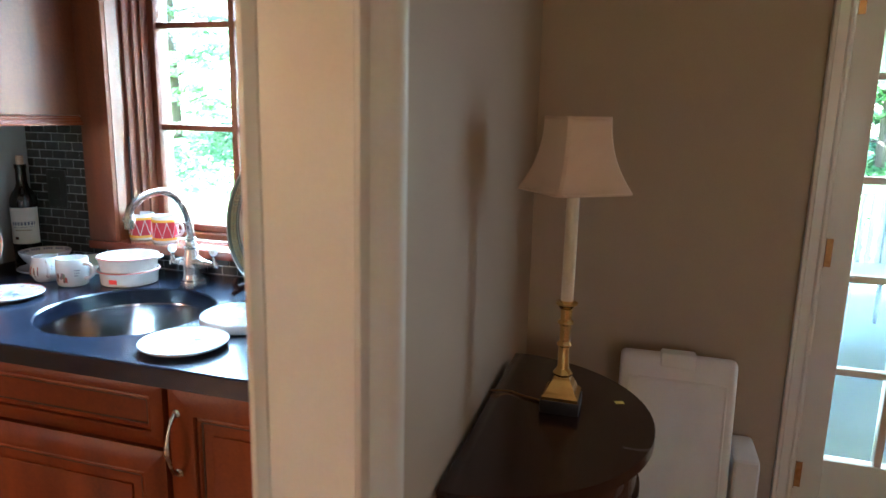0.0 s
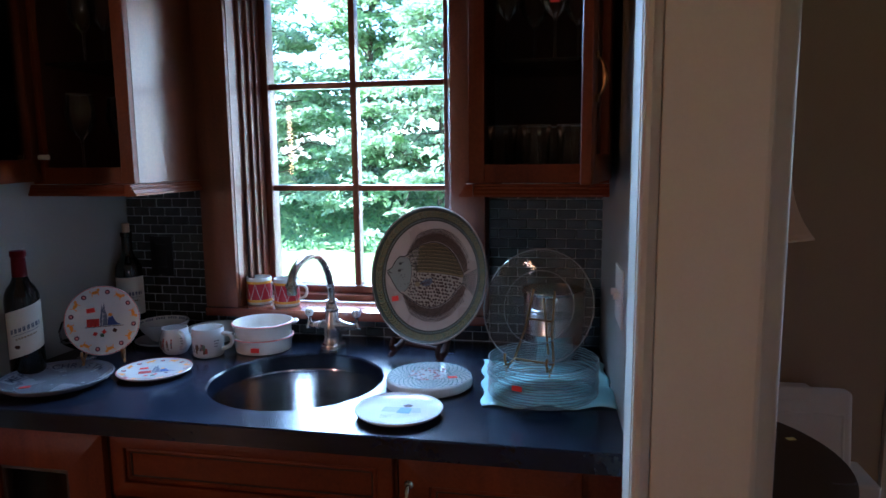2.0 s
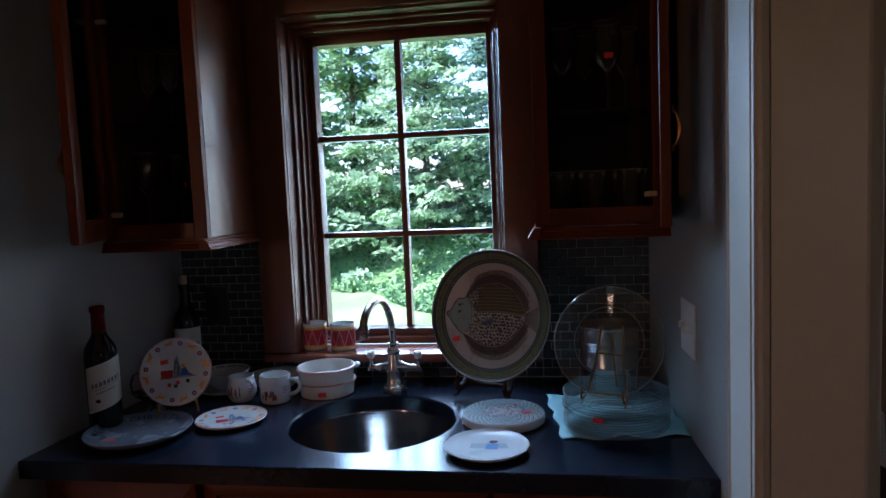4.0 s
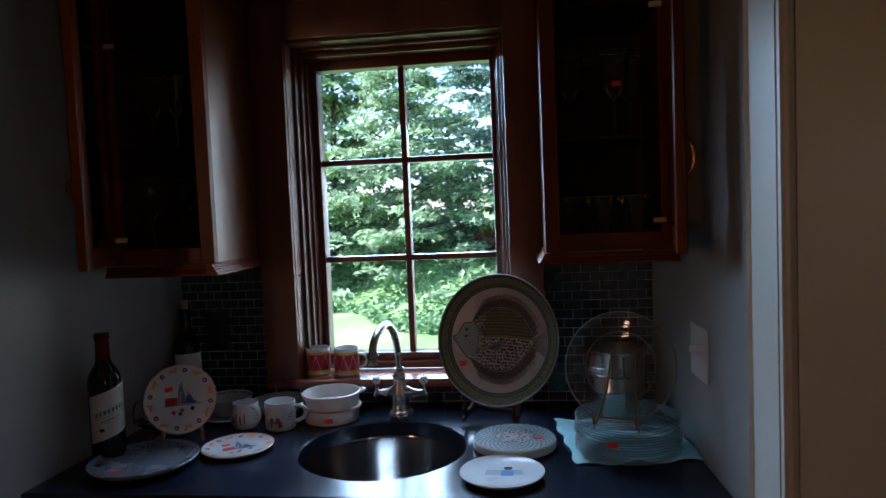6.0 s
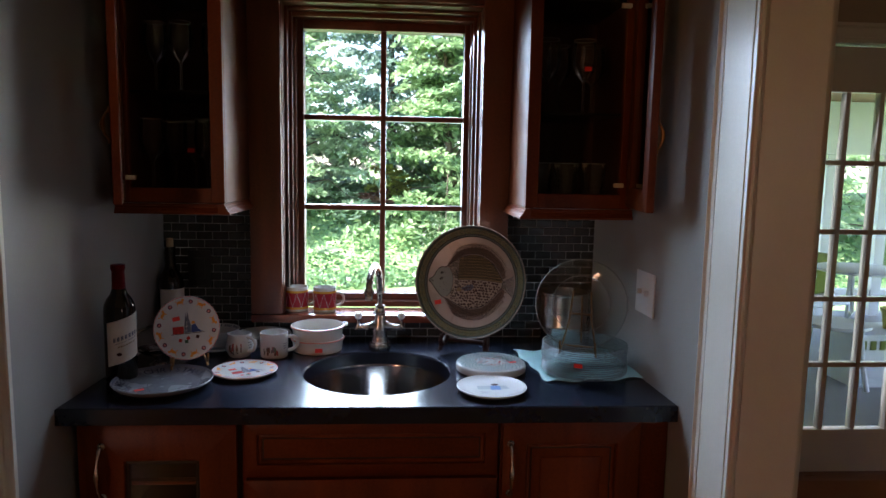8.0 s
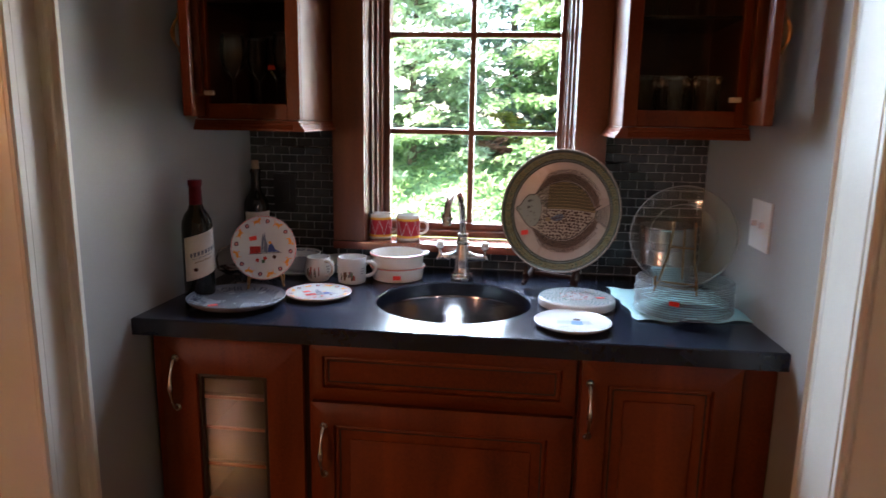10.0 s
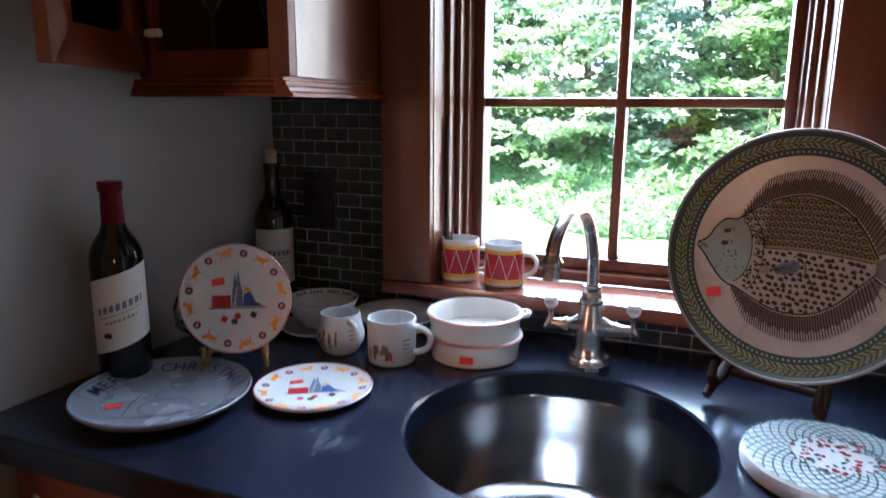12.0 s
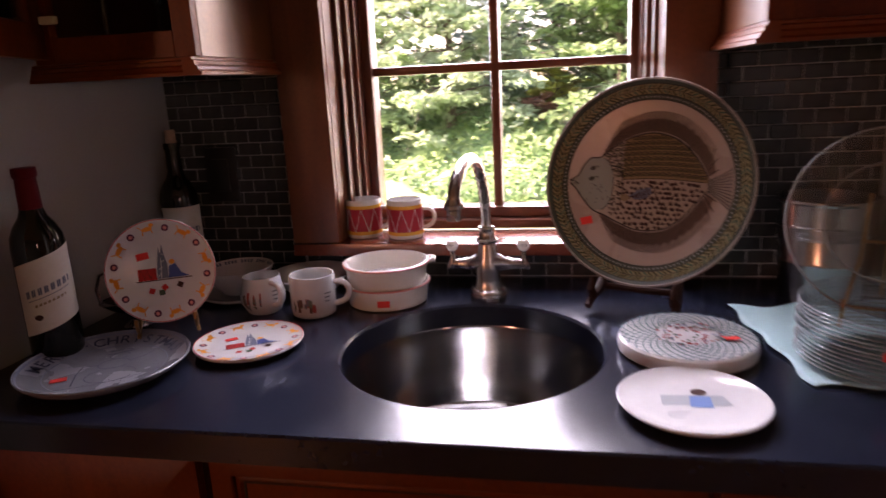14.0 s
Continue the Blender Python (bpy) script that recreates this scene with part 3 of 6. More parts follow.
def carcass(parent, x0, x1, shelves=()):
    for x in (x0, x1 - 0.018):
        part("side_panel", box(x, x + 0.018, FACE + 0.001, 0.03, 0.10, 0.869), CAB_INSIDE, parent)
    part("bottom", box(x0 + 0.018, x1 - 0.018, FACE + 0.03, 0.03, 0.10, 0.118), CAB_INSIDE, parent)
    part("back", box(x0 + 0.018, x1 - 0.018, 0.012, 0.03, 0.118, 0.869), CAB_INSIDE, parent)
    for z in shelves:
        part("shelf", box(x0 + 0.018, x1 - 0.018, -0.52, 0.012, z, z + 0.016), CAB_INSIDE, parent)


group = "base cabinets of the bar"
# glazed unit
cab = thing("base_cabinet", pose(0, 0, 0), "cherry wood base cabinet with a glazed door over wine shelves", "cabinet", group)
carcass(cab, 0.026, 0.402, (0.30, 0.50, 0.68))
bm = bmesh.new()
add_box(bm, 0.026, 0.048, FACE - 0.002, FACE + 0.016, 0.10, 0.8695)
add_box(bm, 0.048, 0.402, FACE - 0.002, FACE + 0.016, 0.862, 0.8695)
part("face_frame", bm, CHERRY, cab)
w, h = 0.394 - 0.052, 0.860 - 0.115
door = part("door", frame_panel(w, h, rail=0.086), CHERRY, cab, "door with a clear glass panel", m=pose(0.052, FACE - 0.022, 0.115))
part("bead", inner_bead(w, h, 0.086), DARK_GLAZE, door)
g = part("glass", box(0.09, w - 0.09, 0.012, 0.015, 0.09, h - 0.09), PANE, door)
g.visible_shadow = False
pull_handle(door, 0.036, 0.687 - 0.115, 0.810 - 0.115)
for z in (0.301, 0.405, 0.501, 0.600, 0.681):
    part("shelf_rail", box(0.0445, 0.3835, -0.528, -0.5205, z, z + 0.007, 0.001, 1), SILL_WOOD, cab)
# sink unit with a false drawer
cab = thing("base_cabinet", pose(0, 0, 0), "cherry wood sink cabinet with a panelled drawer front and door", "cabinet", group)
carcass(cab, 0.404, 1.016)
part("face_frame", box(0.404, 1.016, FACE - 0.002, FACE + 0.016, 0.10, 0.8695), CHERRY_H, cab)
door, w, h = front("drawer_front", cab, 0.412, 1.010, 0.730, 0.864, 0.030)
part("panel", raised_panel(w, h, 0.030), CHERRY_H, door)
door, w, h = front("door", cab, 0.412, 1.010, 0.115, 0.722, 0.055)
part("panel", raised_panel(w, h, 0.055), CHERRY, door)
pull_handle(door, 0.030, 0.543 - 0.115, 0.664 - 0.115)
# plain door unit
cab = thing("base_cabinet", pose(0, 0, 0), "cherry wood base cabinet with one raised panel door", "cabinet", group)
carcass(cab, 1.018, 1.434)
part("face_frame", box(1.018, 1.434, FACE - 0.002, FACE + 0.016, 0.10, 0.8695), CHERRY, cab)
door, w, h = front("door", cab, 1.024, 1.360, 0.115, 0.864, 0.058)
part("panel", raised_panel(w, h, 0.058), CHERRY, door)
pull_handle(door, 0.018, 0.683 - 0.115, 0.808 - 0.115)
structure("toe_kick", box(0.026, 1.434, -0.52, -0.505, 0, 0.099), DARK_GLAZE, "dark recessed toe board below the base cabinets", "toe kick")

# worktop with a round cut-out
SINK = Vector((0.714, -0.342))
R_CUT = 0.197
corners = [(0.026, 0.040), (0.0005, -0.624), (1.4385, -0.624), (1.408, 0.040)]


def edge_hit(a):
    d = Vector((math.cos(a), math.sin(a)))
    best = None
    for i in range(4):
        p, q = Vector(corners[i]), Vector(corners[(i + 1) % 4])
        e = q - p
        det = d.x * -e.y + d.y * e.x
        if abs(det) < 1e-9:
            continue
        r = p - SINK
        t = (r.x * -e.y + r.y * e.x) / det
        u = (d.x * r.y - d.y * r.x) / det
        if t > 0 and -1e-6 <= u <= 1 + 1e-6 and (best is None or t < best):
            best = t
    return SINK + d * best


angles = sorted([2 * math.pi * i / 96 for i in range(96)] + [math.atan2(c[1] - SINK.y, c[0] - SINK.x) % (2 * math.pi) for c in corners])
bm = bmesh.new()
loops = []
for a in angles:
    o = edge_hit(a)
    d = Vector((math.cos(a), math.sin(a)))
    inward = (SINK - o).normalized()
    o2 = o + Vector((0.003 if o.x < 0.1 else -0.003 if o.x > 1.35 else 0, 0.003 if o.y < -0.6 else 0))
    i1, i2 = SINK + d * (R_CUT + 0.004), SINK + d * R_CUT
    z = TOP
    loops.append([bm.verts.new((*p, h)) for p, h in ((i2, z - 0.040), (i2, z - 0.004), (i1, z), (o2, z), (o, z - 0.003), (o, z - 0.040))])
for a, b in zip(loops, loops[1:] + loops[:1]):
    for k in range(6):
        bm.faces.new((a[k], a[(k + 1) % 6], b[(k + 1) % 6], b[k]))
tagged(part("worktop", bm, SOAPSTONE), "dark soapstone worktop with a round sink cut-out", "worktop")

sink = thing("bar_sink", pose(SINK.x, SINK.y, TOP - 0.0405), "round brushed stainless steel undermount bar sink", "sink")
part("bowl", lathe([(0.222, 0.0), (0.203, 0.0), (0.201, -0.006), (0.197, -0.10), (0.180, -0.140), (0.150, -0.158), (0.050, -0.165), (0.048, -0.168), (0.0, -0.168), (0.0, -0.170), (0.055, -0.170), (0.155, -0.162), (0.186, -0.143), (0.201, -0.10), (0.205, -0.008), (0.222, -0.004)], 96, close=True), SINK_STEEL, sink)
part("drain", lathe([(0.0, -0.166), (0.030, -0.166), (0.036, -0.163), (0.042, -0.163), (0.045, -0.1655)], 32), NICKEL, sink, "dark steel drain ring")

# faucet
FX, FY = 0.713, -0.100
faucet = thing("bar_faucet", pose(FX, FY, TOP), "brushed nickel gooseneck bar faucet with two porcelain lever handles", "faucet")
part("base", lathe([(0, 0), (0.033, 0), (0.0345, 0.004), (0.034, 0.008), (0.031, 0.010), (0.033, 0.013), (0.032, 0.017), (0.027, 0.020), (0.0245, 0.027), (0.0232, 0.038), (0.0240, 0.052), (0.0235, 0.068), (0.0200, 0.082), (0.0172, 0.094), (0.0160, 0.103), (0.0195, 0.106), (0.0205, 0.110), (0.0175, 0.113), (0.0150, 0.116), (0.0140, 0.128), (0.0155, 0.131), (0.0145, 0.134), (0.0, 0.135)], 40), NICKEL, faucet)
pts = [(0, 0, 0.118)]
for i in range(0, 25):
    a = math.pi * i / 24
    k = (1 - math.cos(a)) / 2
    pts.append((-0.025 * k, -0.192 * k, (0.136 + 0.131 * math.sin(a)) if a < math.pi / 2 else 0.212 + 0.055 * math.sin(a)))
part("spout", tube(pts, [0.0098] * len(pts), 20), NICKEL, faucet)
part("aerator", lathe([(0, 0), (0.0115, 0), (0.0118, 0.004), (0.0120, 0.016), (0.0150, 0.018), (0.0152, 0.024), (0.0128, 0.027), (0.0105, 0.033), (0, 0.033)], 24, Matrix.Translation((-0.025, -0.192, 0.186))), NICKEL, faucet)
for s, word in ((-1, "HOT"), (1, "COLD")):
    ax = Vector((s, 0.10, 0)).normalized()
    bm = add_tube(bmesh.new(), [ax * 0.006 + Vector((0, 0, 0.066)), ax * 0.020 + Vector((0, 0, 0.065)), ax * 0.030 + Vector((0, 0, 0.0635)), ax * 0.038 + Vector((0, 0, 0.063)), ax * 0.0385 + Vector((0, 0, 0.063)), ax * 0.041 + Vector((0, 0, 0.063)), ax * 0.0415 + Vector((0, 0, 0.063)), ax * 0.062 + Vector((0, 0, 0.062))], [0.023, 0.0175, 0.0125, 0.0108, 0.0125, 0.0125, 0.0100, 0.0085], 18)
    arm = part("valve_arm", bm, NICKEL, faucet)
    e = ax * 0.066 + Vector((0, 0, 0.061))
    add = add_tube(bmesh.new(), [e + Vector((s * 0.010, 0, -0.008)), e + Vector((s * 0.004, 0, -0.003)), e + Vector((0, 0, 0.003)), e + Vector((0, -0.001, 0.014)), e + Vector((0, -0.002, 0.030))], [0.003, 0.0080, 0.0082, 0.0045, 0.0058], 14)
    part("lever", add, NICKEL, arm)
    part("knob", lathe([(0, -0.0115), (0.007, -0.0105), (0.0108, -0.005), (0.0118, 0.001), (0.0098, 0.008), (0.005, 0.0112), (0, 0.012)], 20, Matrix.Translation(e + Vector((0, -0.002, 0.038)))), KNOB_WHITE, arm, "white porcelain lever knob marked " + word.lower())
    t = lettering(word, 0.006)
    bmesh.ops.transform(t, verts=t.verts[:], matrix=Matrix.Translation(e + Vector((0, -0.0142, 0.037))) @ Matrix.Rotation(radians(90), 4, "X"))
    part("word", t, BLACK, arm, smooth=0)

# ==== wall cabinets ====


def glass_stem(h, r):
    return [(0, 0), (r * 0.85, 0.001), (r * 0.8, 0.003), (0.006, 0.007), (0.0035, 0.015), (0.0035, h * 0.42), (0.008, h * 0.46), (r * 0.8, h * 0.58), (r, h * 0.75), (r * 0.82, h)]


def tumbler(h, r):
    return [(0, 0), (r * 0.85, 0), (r * 0.87, 0.002), (r, h)]


def drink_glass(profile, x, y, z, label, group, mark=False):
    ob = thing("drinking_glass", pose(x, y, z), label, "glass", group)
    part("bowl", lathe(profile, 28), CLEAR, ob)
    part("lip", lathe([(profile[-1][0], profile[-1][1] - 0.001), (profile[-1][0] + 0.0006, profile[-1][1]), (profile[-1][0] - 0.0008, profile[-1][1] + 0.0004)], 28), GLASS_RIM_GLINT, ob)
    if mark:
        s = box(-0.010, 0.010, -0.0445, -0.0440, 0.115, 0.127)
        part("sticker", s, STICKER, ob, "small red price sticker")
    return ob


def wall_cabinet(x0, x1, hinge, free, side_x, crown_sign, label):
    """An open-fronted wall cabinet; its glazed door stands open on its hinge."""
    yb, yf, z0, z1 = 0.045, -0.290, 1.358, CEIL - 0.004
    cab = thing("wall_cabinet", pose(0, 0, 0), label, "cabinet", "wall cabinets of the bar")
    bm = bmesh.new()
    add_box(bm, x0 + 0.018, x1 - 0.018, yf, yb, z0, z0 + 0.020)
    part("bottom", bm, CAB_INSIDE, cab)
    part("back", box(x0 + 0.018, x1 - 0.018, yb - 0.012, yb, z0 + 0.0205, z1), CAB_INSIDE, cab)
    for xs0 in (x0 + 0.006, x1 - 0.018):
        part("lining", box(xs0, xs0 + 0.012, yf, yb, z0, z1), CAB_INSIDE, cab, "dark brown lining")
    for xs0 in (x0, x1 - 0.0055):
        part("side_panel", box(xs0, xs0 + 0.0055, yf, yb, z0, z1, 0.001, 1), CHERRY_SIDE, cab, "varnished reddish side panel")
    for z in (1.655 if hinge < 0.5 else 1.622, 1.93):
        part("shelf", box(x0 + 0.019, x1 - 0.019, yf + 0.03, yb - 0.014, z - 0.007, z, 0.001, 1), CLEAR, cab, "clear glass shelf")
    bm = bmesh.new()
    add_box(bm, x0, x0 + 0.034, yf - 0.018, yf - 0.0005, z0, z1, 0.001, 1)
    add_box(bm, x1 - 0.034, x1, yf - 0.018, yf - 0.0005, z0, z1, 0.001, 1)
    add_box(bm, x0 + 0.034, x1 - 0.034, yf - 0.018, yf - 0.0005, z0, z0 + 0.040, 0.001, 1)
    part("face_frame", bm, CHERRY, cab)
    prof = [(-0.012, 0.0), (0.004, 0.0), (0.004, 0.004), (0.008, 0.006), (0.008, 0.011), (0.012, 0.014), (0.014, 0.019), (0.018, 0.022), (0.018, 0.027), (-0.012, 0.027)]
    prof = [(p, 0.027 - q) for p, q in prof][::-1]
    out = Vector((crown_sign, 0, 0))
    part("light_rail", sweep_profile(prof, (side_x, yf - 0.040, z0 - 0.028), (side_x, -0.0365, z0 - 0.028), out), CHERRY_H, cab, smooth=20)
    part("light_rail", sweep_profile([(p * 0.7, q) for p, q in prof], (x0 + (0.0 if crown_sign > 0 else 0.0125), yf - 0.0265, z0 - 0.028), (x1 - (0.0125 if crown_sign > 0 else 0.0), yf - 0.0265, z0 - 0.028), (0, -1, 0)), CHERRY_H, cab, smooth=20)
    lamp_x = (x0 + x1) / 2
    fix = part("undershelf_light", box(lamp_x - 0.085, lamp_x + 0.085, -0.22, -0.12, z0 - 0.019, z0 - 0.001, 0.003), WHITE_PLASTIC, cab, "slim white under-cabinet light, switched off")
    # open door
    h, f = Vector((hinge, yf - 0.020)), Vector(free)
    d = (f - h)
    w = d.length
    ang = math.atan2(d.y, d.x)
    dz = z1 - 1.366 - 0.02
    stile = 0.052
    bm = rect_ring(w, dz, stile, 0, 0.020, bevel=0.002)
    if hinge > 0.5:
        bmesh.ops.scale(bm, vec=(1, -1, 1), verts=bm.verts[:])
    door = part("door", bm, CHERRY, cab, "glazed cabinet door standing open", m=pose(h.x, h.y, 1.366, 0, 0, math.degrees(ang)))
    s = -1 if hinge > 0.5 else 1
    g = part("glass", box(stile - 0.004, w - stile + 0.004, s * 0.009, s * 0.012, stile - 0.004, dz - stile + 0.004), PANE, door)
    g.visible_shadow = False
    bm = bmesh.new()
    pts = [(w - 0.024, -s * (0.001 + 0.015 * math.sin(math.pi * i / 12) ** 0.7), 0.145 + 0.070 * i / 12) for i in range(13)]
    add_tube(bm, pts, [0.0028 + 0.003 * math.exp(-((i - 6) / 2.2) ** 2) for i in range(13)], 8)
    for z in (0.145, 0.215):
        add_box(bm, w - 0.031, w - 0.017, -s * 0.0035 - 0.002, -s * 0.0035 + 0.002, z - 0.007, z + 0.007, 0.001, 1)
    part("handle", bm, OLD_BRASS, door, "small bowed dark metal pull handle")
    for z in (1.424, 1.90):
        hx = x0 + 0.040 if hinge < 0.5 else x1 - 0.040
        bm = box(hx - 0.014, hx + 0.014, yf - 0.030, yf - 0.018, z - 0.006, z + 0.006, 0.003)
        part("hinge", bm, CANDLE, cab, "pale cream cup hinge arm")
    return cab


wall_cabinet(0.027, 0.305, 0.030, (0.118, -0.553), 0.305, 1, "cherry wood wall cabinet with its glazed door open, holding stemmed glasses")
wall_cabinet(1.113, 1.408, 1.412, (1.366, -0.588), 1.113, -1, "open cherry wood wall cabinet holding tumblers and wine glasses")
for i, (x, y) in enumerate(((0.085, -0.20), (0.175, -0.11), (0.235, -0.21), (0.105, -0.07), (0.25, -0.06))):
    drink_glass(glass_stem(0.205, 0.036), x, y, 1.3785, "clear stemmed wine glass on the cabinet floor", "stemmed glasses in the wall cabinet", mark=i == 1)
for x, y in ((0.09, -0.17), (0.165, -0.19), (0.245, -0.16)):
    drink_glass(glass_stem(0.19, 0.034), x, y, 1.656, "clear stemmed glass on the cabinet shelf", "stemmed glasses in the wall cabinet")
for i, (x, y) in enumerate(((1.185, -0.20), (1.290, -0.20), (1.240, -0.10), (1.340, -0.11))):
    drink_glass(glass_stem(0.205, 0.038), x, y, 1.623, "clear stemmed wine glass on the cabinet shelf", "wine glasses in the wall cabinet", mark=i == 1)
for x, y in ((1.175, -0.20), (1.25, -0.19), (1.33, -0.20), (1.20, -0.10), (1.28, -0.10), (1.36, -0.11)):
    drink_glass(tumbler(0.105, 0.034), x, y, 1.3785, "clear glass tumbler on the cabinet floor", "tumblers in the wall cabinet")
for x, y in ((1.19, -0.19), (1.25, -0.19), (1.31, -0.19)):
    drink_glass(tumbler(0.14, 0.026), x, y, 1.931, "clear tall glass on the upper cabinet shelf", "tall glasses in the wall cabinet")

# ==== glazed porch door ====
DX0, DX1, DY = 2.388, 2.982, 0.575
door = tagged(new("door_1"), "cream painted glazed door with fifteen panes to the porch", "door", kind="structure")
bm = bmesh.new()
gx0, gx1, gz0, gz1 = 2.466, 2.908, 0.358, 1.803
add_box(bm, DX0, gx0, DY, DY + 0.04, 0.165, 1.985, 0.003)
add_box(bm, gx1, DX1, DY, DY + 0.04, 0.165, 1.985, 0.003)
add_box(bm, gx0, gx1, DY, DY + 0.04, 0.165, gz0, 0.003)
add_box(bm, gx0, gx1, DY, DY + 0.04, gz1, 1.985, 0.003)
leaf = part("door_leaf", bm, TRIM_PAINT, door)
for i in (1, 2):
    x = gx0 + (gx1 - gx0) * i / 3
    part("muntin", box(x - 0.011, x + 0.011, DY + 0.002, DY + 0.038, gz0, gz1, 0.005), TRIM_PAINT, leaf)
for j in range(1, 5):
    z = gz0 + (gz1 - gz0) * j / 5
    part("muntin", box(gx0, gx1, DY + 0.004, DY + 0.036, z - 0.011, z + 0.011, 0.005), TRIM_PAINT, leaf)
for i in range(3):
    for j in range(5):
        x0, z0 = gx0 + (gx1 - gx0) * i / 3, gz0 + (gz1 - gz0) * j / 5
        g = part("pane", box(x0 + 0.009, x0 + (gx1 - gx0) / 3 - 0.009, DY + 0.018, DY + 0.021, z0 + 0.009, z0 + (gz1 - gz0) / 5 - 0.009), PANE, leaf)
        g.visible_shadow = False
for z in (0.30, 1.01, 1.72):
    bm = tube([(DX0 - 0.004, DY - 0.008, z - 0.045), (DX0 - 0.004, DY - 0.008, z + 0.045)], 0.007, 12)
    add_box(bm, DX0 + 0.001, DX0 + 0.022, DY - 0.003, DY - 0.0005, z - 0.042, z + 0.042)
    for q in (-0.05, 0.05):
        add_lathe(bm, [(0, -0.006), (0.005, -0.004), (0.005, 0.004), (0, 0.006)], 10, Matrix.Translation((DX0 - 0.004, DY - 0.008, z + q)))
    part("hinge", bm, OLD_BRASS, door, "old brass butt hinge")
part("threshold", box(DX0, DX1, 0.50, 0.66, -0.01, 0.160, 0.004), FLOOR_WOOD, door, "reddish wooden threshold step")
CAS = [(0, 0), (0.014, 0.0), (0.018, 0.008), (0.018, 0.018), (0.012, 0.024), (0.012, 0.058), (0.020, 0.066), (0.022, 0.078), (0, 0.078)]
for x, s in ((DX0, -1), (DX1, 1)):
    structure("trim_door_side", sweep_profile([(p, q * 0.72 * s) for p, q in CAS], (x + s * 0.004, 0.5595, 0), (x + s * 0.004, 0.5595, 2.075), (0, -1, 0), (1, 0, 0)), TRIM_PAINT, "cream painted moulded door casing", "trim", smooth=20)
structure("trim_door_head", sweep_profile(CAS, (DX0 - 0.002, 0.5595, 1.995), (DX1 + 0.002, 0.5595, 1.995), (0, -1, 0)), TRIM_PAINT, "cream painted moulded door head casing", "trim", smooth=20)
structure("baseboard", box(1.545, 2.30, 0.543, 0.5595, -0.01, 0.13, 0.004), TRIM_PAINT, "cream painted baseboard of the alcove", "baseboard")

# ==== alcove: half-round table, lamp, cooler ====
TX, TY, TR = 1.562, -0.215, 0.370
table = thing("half_round_table", pose(TX, TY, 0), "dark glossy mahogany half-round table against the partition", "table")
N = 40


def half_disc(r, z0, z1, bevel=0.0):
    pts = [(r * math.cos(-math.pi / 2 + math.pi * i / N), r * math.sin(-math.pi / 2 + math.pi * i / N)) for i in range(N + 1)]
    return prism(pts, z0, z1, bevel)


part("tabletop", half_disc(TR, 0.716, 0.740, 0.006), MAHOGANY, table)
part("apron", half_disc(TR - 0.03, 0.60, 0.715, 0.003), MAHOGANY, table)
part("apron_bead", half_disc(TR - 0.022, 0.60, 0.608, 0.002), MAHOGANY, table)
for a in (-80, -28, 28, 80):
    x, y = (TR - 0.06) * math.cos(radians(a)), (TR - 0.06) * math.sin(radians(a))
    x = max(x, 0.03)
    part("leg", tube([(x, y, -0.010), (x, y, 0.05), (x, y, 0.30), (x, y, 0.61)], [0.011, 0.013, 0.017, 0.022], 10), MAHOGANY, table)
tagged(part("price_tag", box(-0.010, 0.010, -0.007, 0.007, 0, 0.001), material("yellow_tag", (0.75, 0.66, 0.15), 0.6), m=pose(1.853, -0.095, 0.7405, 0, 0, 20)), "small yellow price tag lying on the table", "tag")

lamp = thing("table_lamp", pose(1.727, -0.165, 0.740, 0, 0, 38), "brass candlestick table lamp with a flared square cream shade", "lamp")
part("plinth", box(-0.043, 0.043, -0.043, 0.043, 0, 0.030, 0.003), BLACK, lamp, "black square plinth", m=pose(0, 0, 0, 0, 0, -38))
bm = bmesh.new()
rings = []
for s, z in ((0.040, 0.030), (0.040, 0.037), (0.036, 0.042), (0.032, 0.046), (0.026, 0.060), (0.019, 0.072), (0.016, 0.080)):
    rings.append([bm.verts.new((s * a, s * b, z)) for a, b in ((1, 1), (-1, 1), (-1, -1), (1, -1))])
for a, b in zip(rings[:-1], rings[1:]):
    for k in range(4):
        bm.faces.new((a[k], a[(k + 1) % 4], b[(k + 1) % 4], b[k]))
bm.faces.new(rings[0][::-1])
bm.faces.new(rings[-1])
part("foot", bm, BRASS, lamp, smooth=0, m=pose(0, 0, 0, 0, 0, -38))
part("column", lathe([(0, 0.079), (0.020, 0.079), (0.022, 0.084), (0.016, 0.092), (0.013, 0.098), (0.0125, 0.145), (0.017, 0.149), (0.017, 0.153), (0.0120, 0.158), (0.0125, 0.195), (0.018, 0.199), (0.018, 0.203), (0.0125, 0.208), (0.0135, 0.232), (0.020, 0.238), (0.024, 0.243), (0.024, 0.247), (0.0145, 0.251), (0, 0.251)], 28), BRASS, lamp)
part("candle_tube", lathe([(0, 0.250), (0.0135, 0.250), (0.0135, 0.500), (0.010, 0.503), (0, 0.503)], 24), CANDLE, lamp, "cream painted candle tube")
bm = bmesh.new()
rings = []
for i in range(11):
    u = i / 10
    s = 0.0525 + 0.0365 * (1 - u) ** 2.2
    z = 0.492 + 0.152 * u
    c = 0.006
    rings.append([bm.verts.new((x, y, z)) for x, y in ((s, s - c), (s - c, s), (-s + c, s), (-s, s - c), (-s, -s + c), (-s + c, -s), (s - c, -s), (s, -s + c))])
for a, b in zip(rings[:-1], rings[1:]):
    for k in range(8):
        bm.faces.new((a[k], a[(k + 1) % 8], b[(k + 1) % 8], b[k]))
shade = part("shade", bm, SHADE_CLOTH, lamp, "flared square cream cloth shade", smooth=25)
sol = shade.modifiers.new("thick", "SOLIDIFY")
sol.thickness = 0.002
